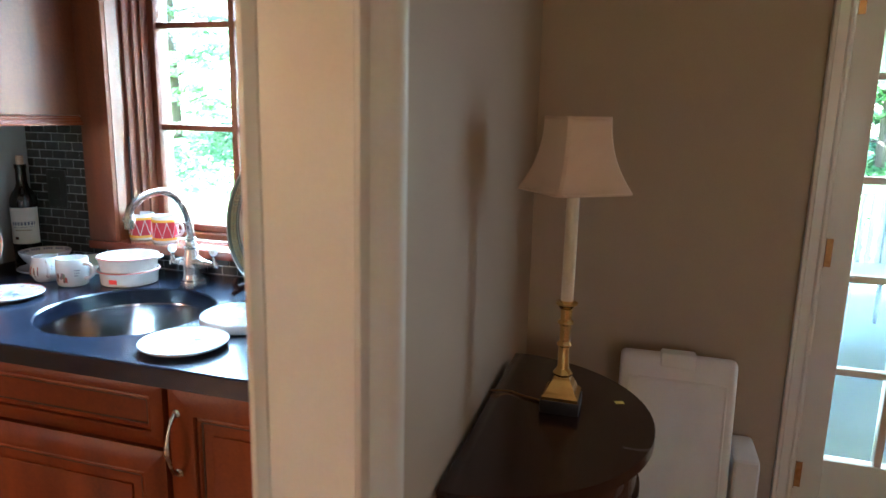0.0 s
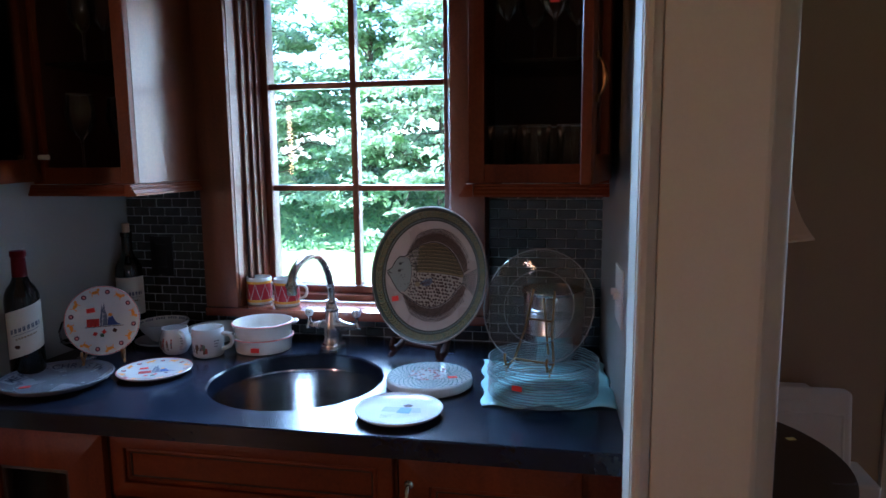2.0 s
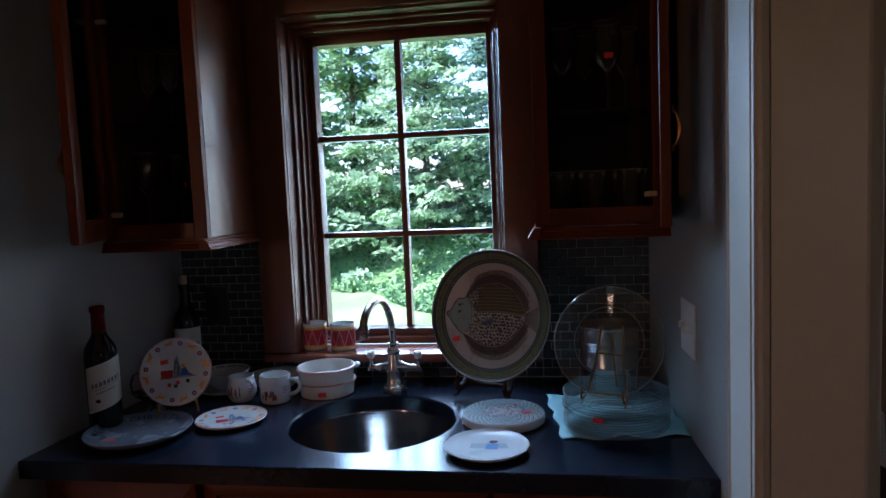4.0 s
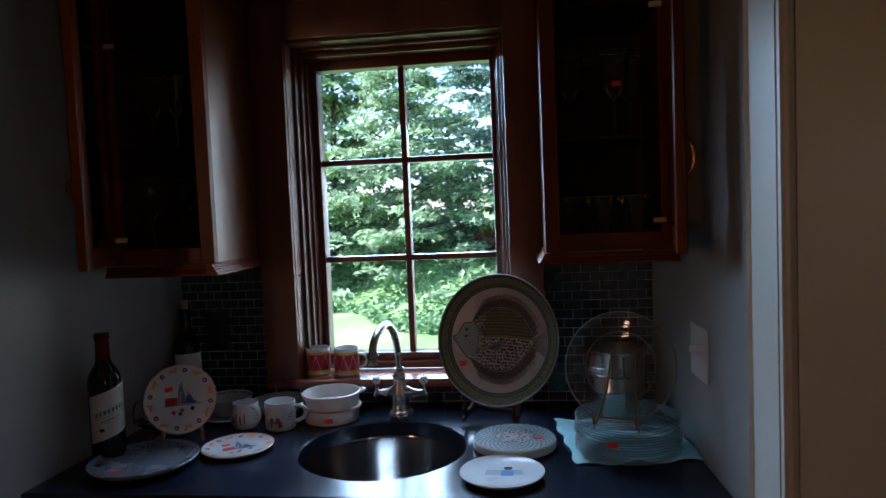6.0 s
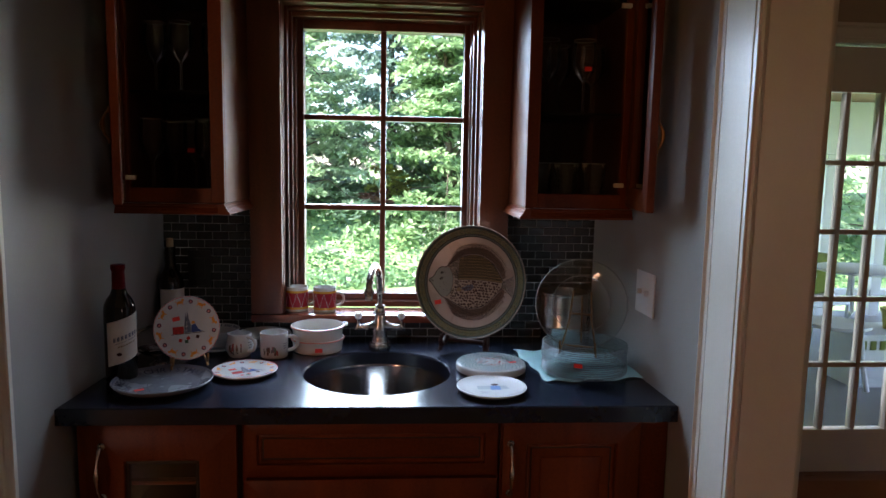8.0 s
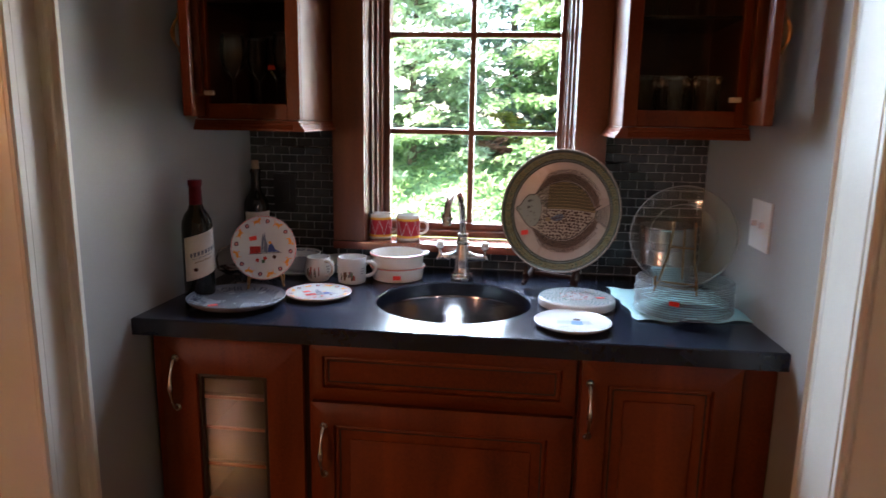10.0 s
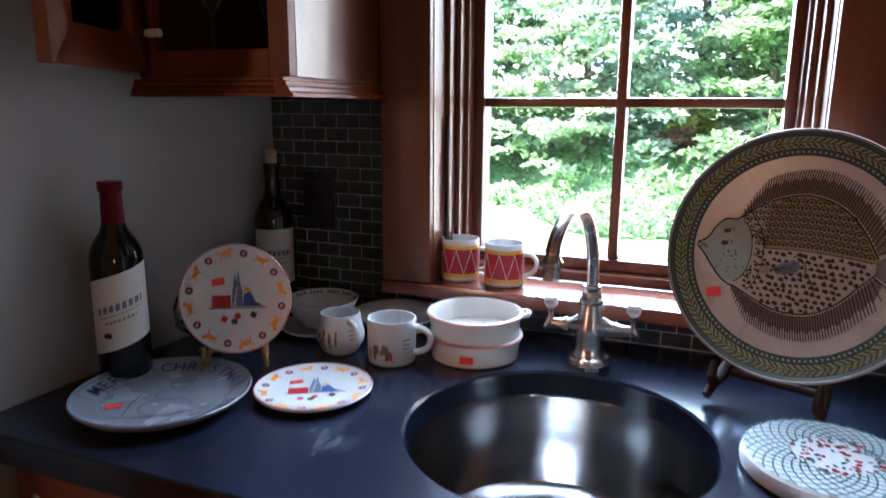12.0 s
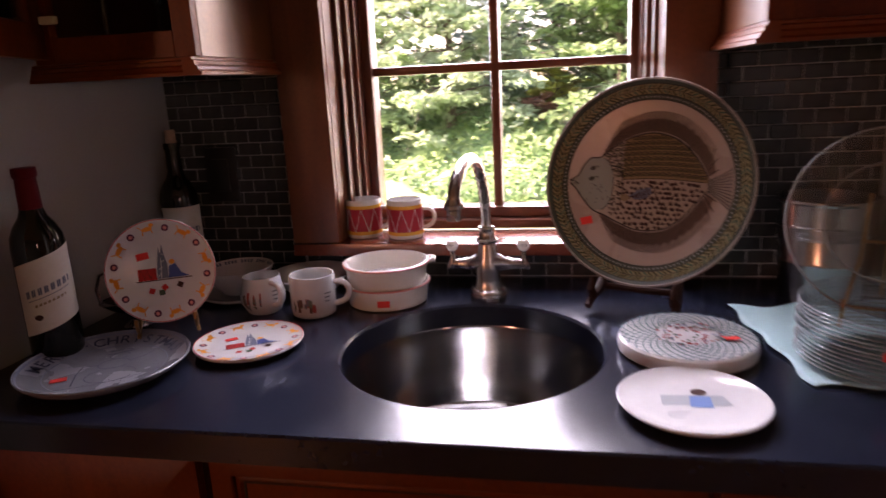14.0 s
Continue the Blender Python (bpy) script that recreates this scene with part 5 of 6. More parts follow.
# toy-pattern plates
def toy_plate(m, name, label):
    R = 0.085
    p = thing(name, m, label, "plate", "toy-pattern plates")
    z = well_height(0.056, R, 0.011)
    part("dish", lathe(plate_body(R, 0.056, 0.011), 72), PORCELAIN, p)
    part("rim_line", ring_band(R - 0.0022, R - 0.001, z), INK_RED, p, "thin red rim line")
    for i in range(16):
        a = 2 * math.pi * i / 16 + 0.2
        x, y = 0.0705 * math.cos(a), 0.0705 * math.sin(a)
        bm = bmesh.new()
        if i % 2:
            add_dot(bm, x, y, 0.0058, 0.0058, z, 12)
            part("ball_motif", bm, INK_PURPLE, p, smooth=0)
            b2 = bmesh.new()
            add_dot(b2, x, y, 0.0030, 0.0030, lambda u, v: z(u, v) + 0.0003, 8)
            part("ball_centre", b2, INK_PINK, p, smooth=0)
        else:
            t = a - math.pi / 2
            c, s = 1.35 * math.cos(t), 1.35 * math.sin(t)

            def q(u, v):
                return (x + u * c - v * s, y + u * s + v * c)
            add_dot(bm, *q(0, 0), 0.0086, 0.0040, z, 10, t)
            add_dot(bm, *q(0.0062, 0.0036), 0.0040, 0.0034, z, 8, t)
            add_stroke(bm, [q(-0.005, 0), q(-0.0062, -0.0062)], 0.0020, z)
            add_stroke(bm, [q(0.004, 0), q(0.0050, -0.0062)], 0.0020, z)
            add_stroke(bm, [q(-0.006, 0.001), q(-0.0092, 0.0050)], 0.0016, z)
            part("pony_motif", bm, INK_ORANGE, p, smooth=0)
    zz = 0.0046
    part("drum_motif", flat_shape([(-0.036, -0.014), (-0.008, -0.014), (-0.008, 0.005), (-0.036, 0.005)], zz), INK_RED, p, smooth=0)
    bm = bmesh.new()
    for k in range(3):
        add_stroke(bm, [(-0.036 + 0.0094 * k, -0.012), (-0.0315 + 0.0094 * k, 0.004), (-0.0268 + 0.0094 * k, -0.012)], 0.0008, zz + 0.0003)
    add_stroke(bm, [(-0.040, -0.015), (0.046, -0.015)], 0.0016, zz + 0.0002)
    part("brown_lines", bm, INK_BROWN, p, smooth=0)
    part("grey_tower_motif", flat_shape([(-0.007, -0.013), (0.010, -0.013), (0.010, 0.010), (0.007, 0.022), (0.004, 0.044), (0.001, 0.026), (-0.001, 0.040), (-0.004, 0.020), (-0.006, 0.006)], zz + 0.0001), INK_GREYBLUE, p, smooth=0)
    bm = bmesh.new()
    for k in range(4):
        add_stroke(bm, [(-0.006 + 0.003 * k, -0.010 + 0.012 * k), (0.000 + 0.003 * k, -0.004 + 0.010 * k)], 0.0012, zz + 0.0003)
    add_stroke(bm, [(-0.001, -0.012), (0.001, 0.020)], 0.0010, zz + 0.0003)
    part("white_detail", bm, PORCELAIN, p, smooth=0)
    part("blue_motif", flat_shape([(0.010, -0.013), (0.042, -0.013), (0.030, -0.006), (0.022, 0.010), (0.012, 0.006)], zz + 0.0002), INK_BLUE, p, smooth=0)
    bm = bmesh.new()
    add_dot(bm, 0.017, 0.013, 0.0048, 0.0042, zz + 0.0003, 8)
    part("yellow_motif", bm, INK_ORANGE, p, smooth=0)
    for k, (x, y, mat) in enumerate(((-0.018, -0.032, INK_RED), (0.002, -0.028, INK_RED), (-0.003, -0.036, INK_GREEN), (0.026, -0.026, INK_BROWN))):
        bm = bmesh.new()
        add_dot(bm, x, y, 0.0062, 0.0062, zz + 0.0002 * k, 4, 0.4 + k)
        part("block_motif", bm, mat, p, smooth=0)
    price_sticker(p, -0.026, 0.026, zz + 0.0004, 0.15, 0.019, 0.011)
    return p


dog = toy_plate(standing(0.2015, -0.323, 1.024, 0.479, -0.878, 11), "toy_plate", "white children's plate with toy pattern on a small brass easel")
easel("plate_easel", dog.matrix_basis @ Matrix.Translation((0, -0.086, -0.004)), 0.042, 0.10, 0.075, 0.0032, OLD_BRASS, "small brass wire plate easel on the worktop")
toy_plate(pose(0.364, -0.365, TOP + 0.0032, 0, 0, 30), "toy_plate", "white children's plate with toy pattern lying flat")

# Christmas plate
R = 0.119
xm = thing("christmas_plate", pose(0.188, -0.471, TOP + 0.0032, 0, 0, 34), "grey stoneware plate with blue lettering and a drawn snow figure", "plate")
ZX = well_height(0.082, R, 0.019)
part("dish", lathe(plate_body(R, 0.082, 0.019), 84), GREY_GLAZE, xm)
part("rim_line", ring_band(R - 0.006, R - 0.001, ZX), INK_GREYBLUE, xm, "dark blue-grey rim")
part("well_line", ring_band(0.0835, 0.0850, ZX), INK_GREYBLUE, xm)
word = "MERRY·CHRISTMAS"
a0, a1 = radians(163), radians(10)
for i, ch in enumerate(word):
    a = a0 + (a1 - a0) * i / (len(word) - 1)
    bm = lettering(ch, 0.027, bold=0.0002)
    bmesh.ops.transform(bm, verts=bm.verts[:], matrix=Matrix.Rotation(a - math.pi / 2, 4, "Z") @ Matrix.Translation((0, 0.0905, 0)))
    for v in bm.verts:
        v.co.z = ZX(v.co.x, v.co.y) + 0.0004
    part("letter", bm, INK_NAVY, xm, smooth=0)
bm = bmesh.new()
for cx, cy, rx, ry in ((0.006, -0.032, 0.034, 0.026), (0.010, 0.010, 0.022, 0.018), (0.018, 0.040, 0.014, 0.013)):
    add_stroke(bm, [(cx + rx * math.cos(a), cy + ry * math.sin(a)) for a in [2 * math.pi * k / 20 for k in range(19)]], 0.0016, 0.0047)
add_stroke(bm, [(0.000, 0.052), (0.036, 0.054), (0.034, 0.066), (0.004, 0.064)], 0.0026, 0.0047)
add_stroke(bm, [(0.030, 0.012), (0.050, 0.020), (0.066, 0.034)], 0.0022, 0.0047)
add_stroke(bm, [(-0.010, 0.012), (-0.032, 0.020), (-0.040, -0.010), (-0.044, -0.050)], 0.0022, 0.0047)
add_stroke(bm, [(-0.070, -0.052), (-0.02, -0.060), (0.03, -0.056), (0.072, -0.040)], 0.0014, 0.0047)
for k in range(22):
    a, r = rnd.uniform(0, 6.28), rnd.uniform(0.045, 0.078)
    add_dot(bm, r * math.cos(a), r * math.sin(a), 0.0012, 0.0012, 0.0047, 6)
part("snow_figure_drawing", bm, INK_NAVY, xm, smooth=0)
price_sticker(xm, -0.061, -0.018, 0.0050, 0.0, 0.022, 0.013)

# lattice trivet with flowers
tr = thing("round_trivet", pose(1.026, -0.335, TOP + 0.001, 0, 0, 10), "round white tile trivet with green lattice and red and blue flowers", "trivet")
R = 0.097
part("tile", lathe([(0, 0), (R - 0.006, 0), (R - 0.001, 0.004), (R, 0.012), (R - 0.002, 0.020), (R - 0.006, 0.0232), (0, 0.0236)], 80), PORCELAIN, tr)
bm = bmesh.new()
for i in range(30):
    for s in (-1, 1):
        a = 2 * math.pi * i / 30
        pts = [((0.042 + 0.052 * k / 8) * math.cos(a + s * 0.9 * k / 8), (0.042 + 0.052 * k / 8) * math.sin(a + s * 0.9 * k / 8)) for k in range(9)]
        add_stroke(bm, pts, 0.0018, 0.0241 if s > 0 else 0.0243)
part("lattice", bm, INK_TEAL, tr, "green lattice lines", smooth=0)
FLOWER_RED = ink("flower_red", (0.30, 0.025, 0.03))
for k in range(110):
    a, r = rnd.uniform(0, 6.28), 0.048 * math.sqrt(rnd.random())
    mat = (FLOWER_RED, INK_GREEN, INK_GREYBLUE, INK_GREEN, FLOWER_RED)[k % 5]
    bm = bmesh.new()
    sz = rnd.uniform(0.0020, 0.0044)
    add_dot(bm, r * math.cos(a), r * math.sin(a), sz, sz * (0.5 if mat is INK_GREEN else 0.85), 0.0245 + 0.00003 * k, 9, rnd.uniform(0, 3))
    part("flower" if mat is not INK_GREEN else "leaf", bm, mat, tr, smooth=0)
price_sticker(tr, 0.052, -0.030, 0.0270, 0.1)

# white plate with a small picture
wp = thing("white_plate", pose(1.004, -0.515, TOP + 0.0032, 0, 0, 5), "white porcelain plate with a small faded picture", "plate")
R = 0.088
part("dish", lathe(plate_body(R, 0.058, 0.013), 80), PORCELAIN, wp)
part("picture", flat_shape([(-0.032, -0.006), (0.030, -0.008), (0.026, 0.010), (-0.030, 0.012)], 0.0046), ink("grey_wash", (0.30, 0.33, 0.34)), wp, smooth=0)
part("picture_blue", flat_shape([(-0.008, -0.010), (0.012, -0.012), (0.014, 0.008), (-0.004, 0.010)], 0.0049), ink("pale_blue_wash", (0.11, 0.21, 0.42)), wp, smooth=0)
bm = bmesh.new()
add_dot(bm, 0.006, 0.016, 0.0075, 0.0060, 0.0051, 10)
part("picture_brown", bm, INK_BROWN, wp, smooth=0)
bm = bmesh.new()
for k in range(4):
    add_stroke(bm, [(-0.034, -0.022 - 0.0045 * k), (-0.006 - 0.004 * k, -0.022 - 0.0045 * k)], 0.0011, 0.0048)
part("writing", bm, ink("grey_writing", (0.22, 0.21, 0.24)), wp, smooth=0)

for ob in wp.children:
    if ob.name.startswith("picture"):
        ob.data.transform(Matrix.Translation((0.006, 0.004, 0)) @ Matrix.Diagonal((1.3, 1.45, 1, 1)))

# tissue and the stack of glass plates
tissue = bmesh.new()
n = 26
c4 = [Vector((1.122, -0.150)), Vector((1.160, -0.452)), Vector((1.434, -0.418)), Vector((1.408, -0.110))]
grid = []
for i in range(n + 1):
    row = []
    for j in range(n + 1):
        u, v = i / n, j / n
        p = (c4[0] * (1 - u) + c4[3] * u) * (1 - v) + (c4[1] * (1 - u) + c4[2] * u) * v
        edge = max(0.0, 1 - min(u, v, 1 - u, 1 - v) * 9)
        zz = 0.0016 + edge * 0.0042 * (1 + math.sin(17 * u + 11 * v + 1.3)) * 0.5
        p = p + Vector((0.004 * math.sin(19 * v), 0.006 * math.sin(15 * u + 1)))
        p.x = min(p.x, 1.431)
        row.append(tissue.verts.new((p.x, p.y, TOP + zz)))
    grid.append(row)
for i in range(n):
    for j in range(n):
        tissue.faces.new((grid[i][j], grid[i + 1][j], grid[i + 1][j + 1], grid[i][j + 1]))
tis = tagged(part("tissue_sheet", tissue, NAPKIN, smooth=180), "thin pale aqua tissue sheet spread under the glass plates", "tissue")
sol = tis.modifiers.new("thick", "SOLIDIFY")
sol.thickness = 0.0008

R = 0.114
glass_prof = [(0, 0.0), (0.080, 0.0), (0.089, 0.0040), (0.106, 0.0100), (R - 0.001, 0.0120), (R, 0.0110), (R - 0.001, 0.0095)]
rim_prof = [(0.104, 0.0095), (R - 0.001, 0.0120), (R, 0.0110), (R - 0.001, 0.0095)]


def glass_edge(r, z, t, seg=72):
    return lathe([(r - t, z), (r, z + t), (r + t, z), (r, z - t)], seg, close=True)


plate_x, plate_y = 1.278, -0.366
for k in range(14):
    gp = thing("glass_plate", pose(plate_x + rnd.uniform(-0.002, 0.002), plate_y + rnd.uniform(-0.002, 0.002), TOP + 0.003 + 0.0056 * k, 0, 0, 17 * k), "clear glass plate in a stack on aqua tissue", "plate", "stacked glass plates")
    part("dish", lathe(glass_prof if k in (0, 13) else rim_prof, 72), AQUA, gp)
    part("rim", glass_edge(R, 0.0110, 0.0009), GLASS_RIM_GLINT, gp, "rounded glass rim with its highlight in the colour")
    if k == 7:
        s = box(-0.011, 0.011, -R - 0.0022, -R - 0.0016, 0.005, 0.016)
        bmesh.ops.transform(s, verts=s.verts[:], matrix=Matrix.Rotation(radians(-17 * k - 22), 4, "Z"))
        part("sticker", s, STICKER, gp, "small red price sticker", smooth=0)
stg = thing("glass_plate", standing(1.268, -0.352, 1.100, -0.345, -0.939, 20), "clear glass plate with a raised rim on a brass easel", "plate")
R = 0.123
part("dish", lathe([(0, 0.003), (0.074, 0.003), (0.080, 0.0055), (0.105, 0.0115), (R - 0.001, 0.0135), (R, 0.0125), (R - 0.001, 0.0108), (0.106, 0.0085), (0.082, 0.0025), (0.074, 0.0), (0, 0.0)], 96), AQUA, stg)
part("rim", glass_edge(R - 0.0005, 0.0122, 0.0014, 96), GLASS_RIM_GLINT, stg, "rounded glass rim with its highlight in the colour")
part("well_ring", glass_edge(0.078, 0.0042, 0.0011, 96), GLASS_RIM_GLINT, stg)
easel("plate_easel", stg.matrix_basis @ Matrix.Translation((0, -R + 0.002, -0.006)), 0.044, 0.160, 0.085, 0.0026, OLD_BRASS, "brass wire plate easel standing on the glass plates")
ib = thing("ice_bucket", pose(1.290, -0.070, TOP), "polished steel ice bucket with ribbed bands beside the tiles", "bucket")
BK = Matrix.Diagonal((1.10, 1.10, 1.04, 1))
part("bucket", lathe([(0, 0), (0.060, 0), (0.062, 0.004), (0.066, 0.06), (0.068, 0.065), (0.066, 0.07), (0.070, 0.160), (0.073, 0.164), (0.073, 0.168), (0.068, 0.168), (0.062, 0.01), (0, 0.01)], 48, BK), STEEL, ib)
for z in (0.105, 0.113, 0.121):
    part("band", lathe([(0.0690, z), (0.0712, z + 0.002), (0.0712, z + 0.004), (0.0690, z + 0.006)], 48, BK), STEEL, ib)

# bottles
BOTTLE = [(0, 0.004), (0.026, 0.0), (0.0355, 0.002), (0.0375, 0.007), (0.0375, 0.182), (0.0355, 0.198), (0.029, 0.213), (0.020, 0.226), (0.0155, 0.240), (0.0145, 0.268), (0.0140, 0.284)]


def wine_bottle(x, y, turn, label, capsule):
    b = thing("wine_bottle", pose(x, y, TOP + 0.0005, 0, 0, turn), label, "bottle")
    part("glass", lathe(BOTTLE + [(0.0160, 0.285), (0.0165, 0.292), (0.0160, 0.298), (0, 0.298)], 48), BOTTLE_GLASS, b)
    bm = bmesh.new()
    rows = []
    skew = 0.011 if capsule else 0.0
    for z in (0.060, 0.170):
        rows.append([bm.verts.new((0.0378 * math.cos(a), 0.0378 * math.sin(a), z + skew * (a + math.pi / 2))) for a in [radians(-90 - 76 + 152 * k / 28) for k in range(29)]])
    for k in range(28):
        bm.faces.new((rows[0][k], rows[0][k + 1], rows[1][k + 1], rows[1][k]))
    lab = part("paper_label", bm, LABEL_PAPER, b, "cream paper label", smooth=60)
    for z, half, th, mat in ((0.117, 50, 0.0105, INK_GREYBLUE), (0.111, 46, 0.0012, INK_GREYBLUE), (0.100, 34, 0.0042, INK_TAN)):
        bm = bmesh.new()
        steps = 22
        for k in range(steps):
            if th > 0.003 and k % 3 == 2:
                continue
            a, c = radians(-90 - half + 2 * half * k / steps), radians(-90 - half + 2 * half * (k + 0.9) / steps)
            vs = [bm.verts.new((0.0381 * math.cos(t), 0.0381 * math.sin(t), zz + skew * (t + math.pi / 2))) for t, zz in ((a, z), (c, z), (c, z + th), (a, z + th))]
            bm.faces.new(vs)
        part("printed_line", bm, mat, lab, smooth=0)
    bm = bmesh.new()
    add_dot(bm, 0, 0, 0.0065, 0.0045, 0, 12)
    bmesh.ops.transform(bm, verts=bm.verts[:], matrix=Matrix.Rotation(radians(-30), 4, "Z") @ Matrix.Translation((0, -0.0384, 0.078)) @ Matrix.Rotation(radians(90), 4, "X"))
    part("emblem", bm, INK_BROWN, lab, smooth=0)
    if capsule:
        part("capsule", lathe([(0.0166, 0.222), (0.0160, 0.240), (0.0152, 0.268), (0.0146, 0.283), (0.0168, 0.286), (0.0172, 0.293), (0.0166, 0.2990), (0, 0.2992)], 32), CAPSULE, b, "dark red foil capsule")
    else:
        part("cork", lathe([(0, 0.297), (0.0105, 0.297), (0.0105, 0.322), (0.009, 0.324), (0, 0.324)], 20), CORK, b, "pale cork stopper")
    return b


wine_bottle(0.069, -0.422, 46, "dark red wine bottle with cream label and red capsule", True)
wine_bottle(0.067, -0.032, 38, "opened dark wine bottle with a cork stopper in the corner", False)

# footed silver dish behind the toy plate
sd = thing("silver_dish", pose(0.108, -0.278, TOP + 0.0005, 0, 0, 35), "small footed silver dish with a raised handle behind the plate", "dish")
bm = lathe([(0, 0.030), (0.030, 0.033), (0.050, 0.046), (0.056, 0.050), (0.057, 0.048), (0.050, 0.042), (0.030, 0.029), (0.010, 0.024), (0.008, 0.012), (0.022, 0.003), (0.024, 0.0), (0, 0.0)], 40)
bmesh.ops.scale(bm, vec=(1.0, 0.70, 1), verts=bm.verts[:])
part("dish", bm, STEEL, sd)
part("handle", add_tube(bmesh.new(), [(-0.052, 0, 0.048), (-0.056, 0, 0.075), (-0.048, 0, 0.098), (-0.020, 0, 0.108), (0.010, 0, 0.110)], [0.003, 0.0028, 0.0028, 0.0034, 0.0022], 8), STEEL, sd, "slim curved silver handle")

# soufflé dishes
for k, z in enumerate((0.0005, 0.0375)):
    d = thing("souffle_dish", pose(0.527, -0.126, TOP + z, 0, 0, 20 * k), "round white porcelain baking dish in a stack of two", "dish", "stacked baking dishes")
    part("bowl", lathe([(0, 0.0), (0.069, 0.0), (0.0725, 0.002), (0.0755, 0.029), (0.0785, 0.033), (0.0802, 0.037), (0.0790, 0.040), (0.0755, 0.0405), (0.0725, 0.036), (0.069, 0.006), (0, 0.005)], 72), CREAM_GLAZE, d)
    part("rim_line", lathe([(0.0788, 0.0402), (0.0803, 0.0388), (0.0805, 0.0370), (0.0792, 0.0392)], 72), INK_PINK, d, "thin reddish rim line")
    if k == 1:
        part("lug", add_tube(bmesh.new(), [(0.071, -0.016, 0.034), (0.086, -0.011, 0.036), (0.089, 0.0, 0.037), (0.086, 0.011, 0.036), (0.071, 0.016, 0.034)], [0.004, 0.005, 0.0052, 0.005, 0.004], 8), CREAM_GLAZE, d)
    if k == 0:
        s = box(-0.011, 0.011, -0.0762, -0.0755, 0.010, 0.022)
        bmesh.ops.transform(s, verts=s.verts[:], matrix=Matrix.Rotation(radians(9), 4, "Z"))
        part("sticker", s, STICKER, d, "small red price sticker", smooth=0)
    else:
        bm = bmesh.new()
        for j in range(26):
            a, r = rnd.uniform(0, 6.28), 0.05 * math.sqrt(rnd.random())
            add_dot(bm, r * math.cos(a), r * math.sin(a), 0.003, 0.002, 0.0056 + 0.00002 * j, 6, a)
        part("floral_print", bm, INK_BROWN, d, smooth=0)


def mug_handle(x0, z0, h, reach, r=0.0042):
    pts = [(x0 - 0.003, 0, z0 + h), (x0 + reach * 0.55, 0, z0 + h * 1.02), (x0 + reach * 0.95, 0, z0 + h * 0.80), (x0 + reach, 0, z0 + h * 0.5), (x0 + reach * 0.85, 0, z0 + h * 0.2), (x0 + reach * 0.45, 0, z0), (x0 - 0.003, 0, z0 - 0.003)]
    fine = []
    for i in range(len(pts) - 1):
        for k in range(3):
            fine.append(Vector(pts[i]).lerp(Vector(pts[i + 1]), k / 3))
    fine.append(Vector(pts[-1]))
    for _ in range(2):
        fine = [fine[0]] + [(fine[i - 1] + fine[i] * 2 + fine[i + 1]) / 4 for i in range(1, len(fine) - 1)] + [fine[-1]]
    return tube(fine, r, 10)


# drum mugs on the sill
DRUM_RED = ink("crimson_drum_glaze", (0.34, 0.018, 0.03), 0.3)
for x, y, turn in ((0.442, 0.032, 8), (0.532, 0.022, 2)):
    mg = thing("drum_mug", pose(x, y, 0.998, 0, 0, turn), "white mug painted as a red toy drum on the sill", "mug", "drum mugs")
    part("cup", lathe([(0, 0), (0.033, 0), (0.035, 0.002), (0.036, 0.076), (0.0355, 0.078), (0.0335, 0.078), (0.0325, 0.006), (0, 0.005)], 48), PORCELAIN, mg)
    part("red_band", lathe([(0.0353, 0.012), (0.0357, 0.012), (0.0362, 0.062), (0.0358, 0.062)], 48), DRUM_RED, mg, "red drum body")
    for z in (0.008, 0.061):
        part("gold_band", lathe([(0.0352, z), (0.0364, z), (0.0367, z + 0.007), (0.0354, z + 0.007)], 48), GOLD_BAND, mg, "ochre drum hoop")
    bm = bmesh.new()
    pts = []
    for i in range(17):
        a = 2 * math.pi * i / 16
        pts.append((0.0368 * math.cos(a), 0.0368 * math.sin(a), 0.015 if i % 2 else 0.060))
    for p, q in zip(pts[:-1], pts[1:]):
        mid = [Vector(p).lerp(Vector(q), k / 5) for k in range(6)]
        mid = [Vector((v.x / math.hypot(v.x, v.y) * 0.0366, v.y / math.hypot(v.x, v.y) * 0.0366, v.z)) for v in mid]
        add_tube(bm, mid, 0.0006, 4)
    part("cord_pattern", bm, PORCELAIN, mg, "pale zigzag drum cords")
    part("handle", mug_handle(0.035, 0.020, 0.038, 0.026), PORCELAIN, mg)

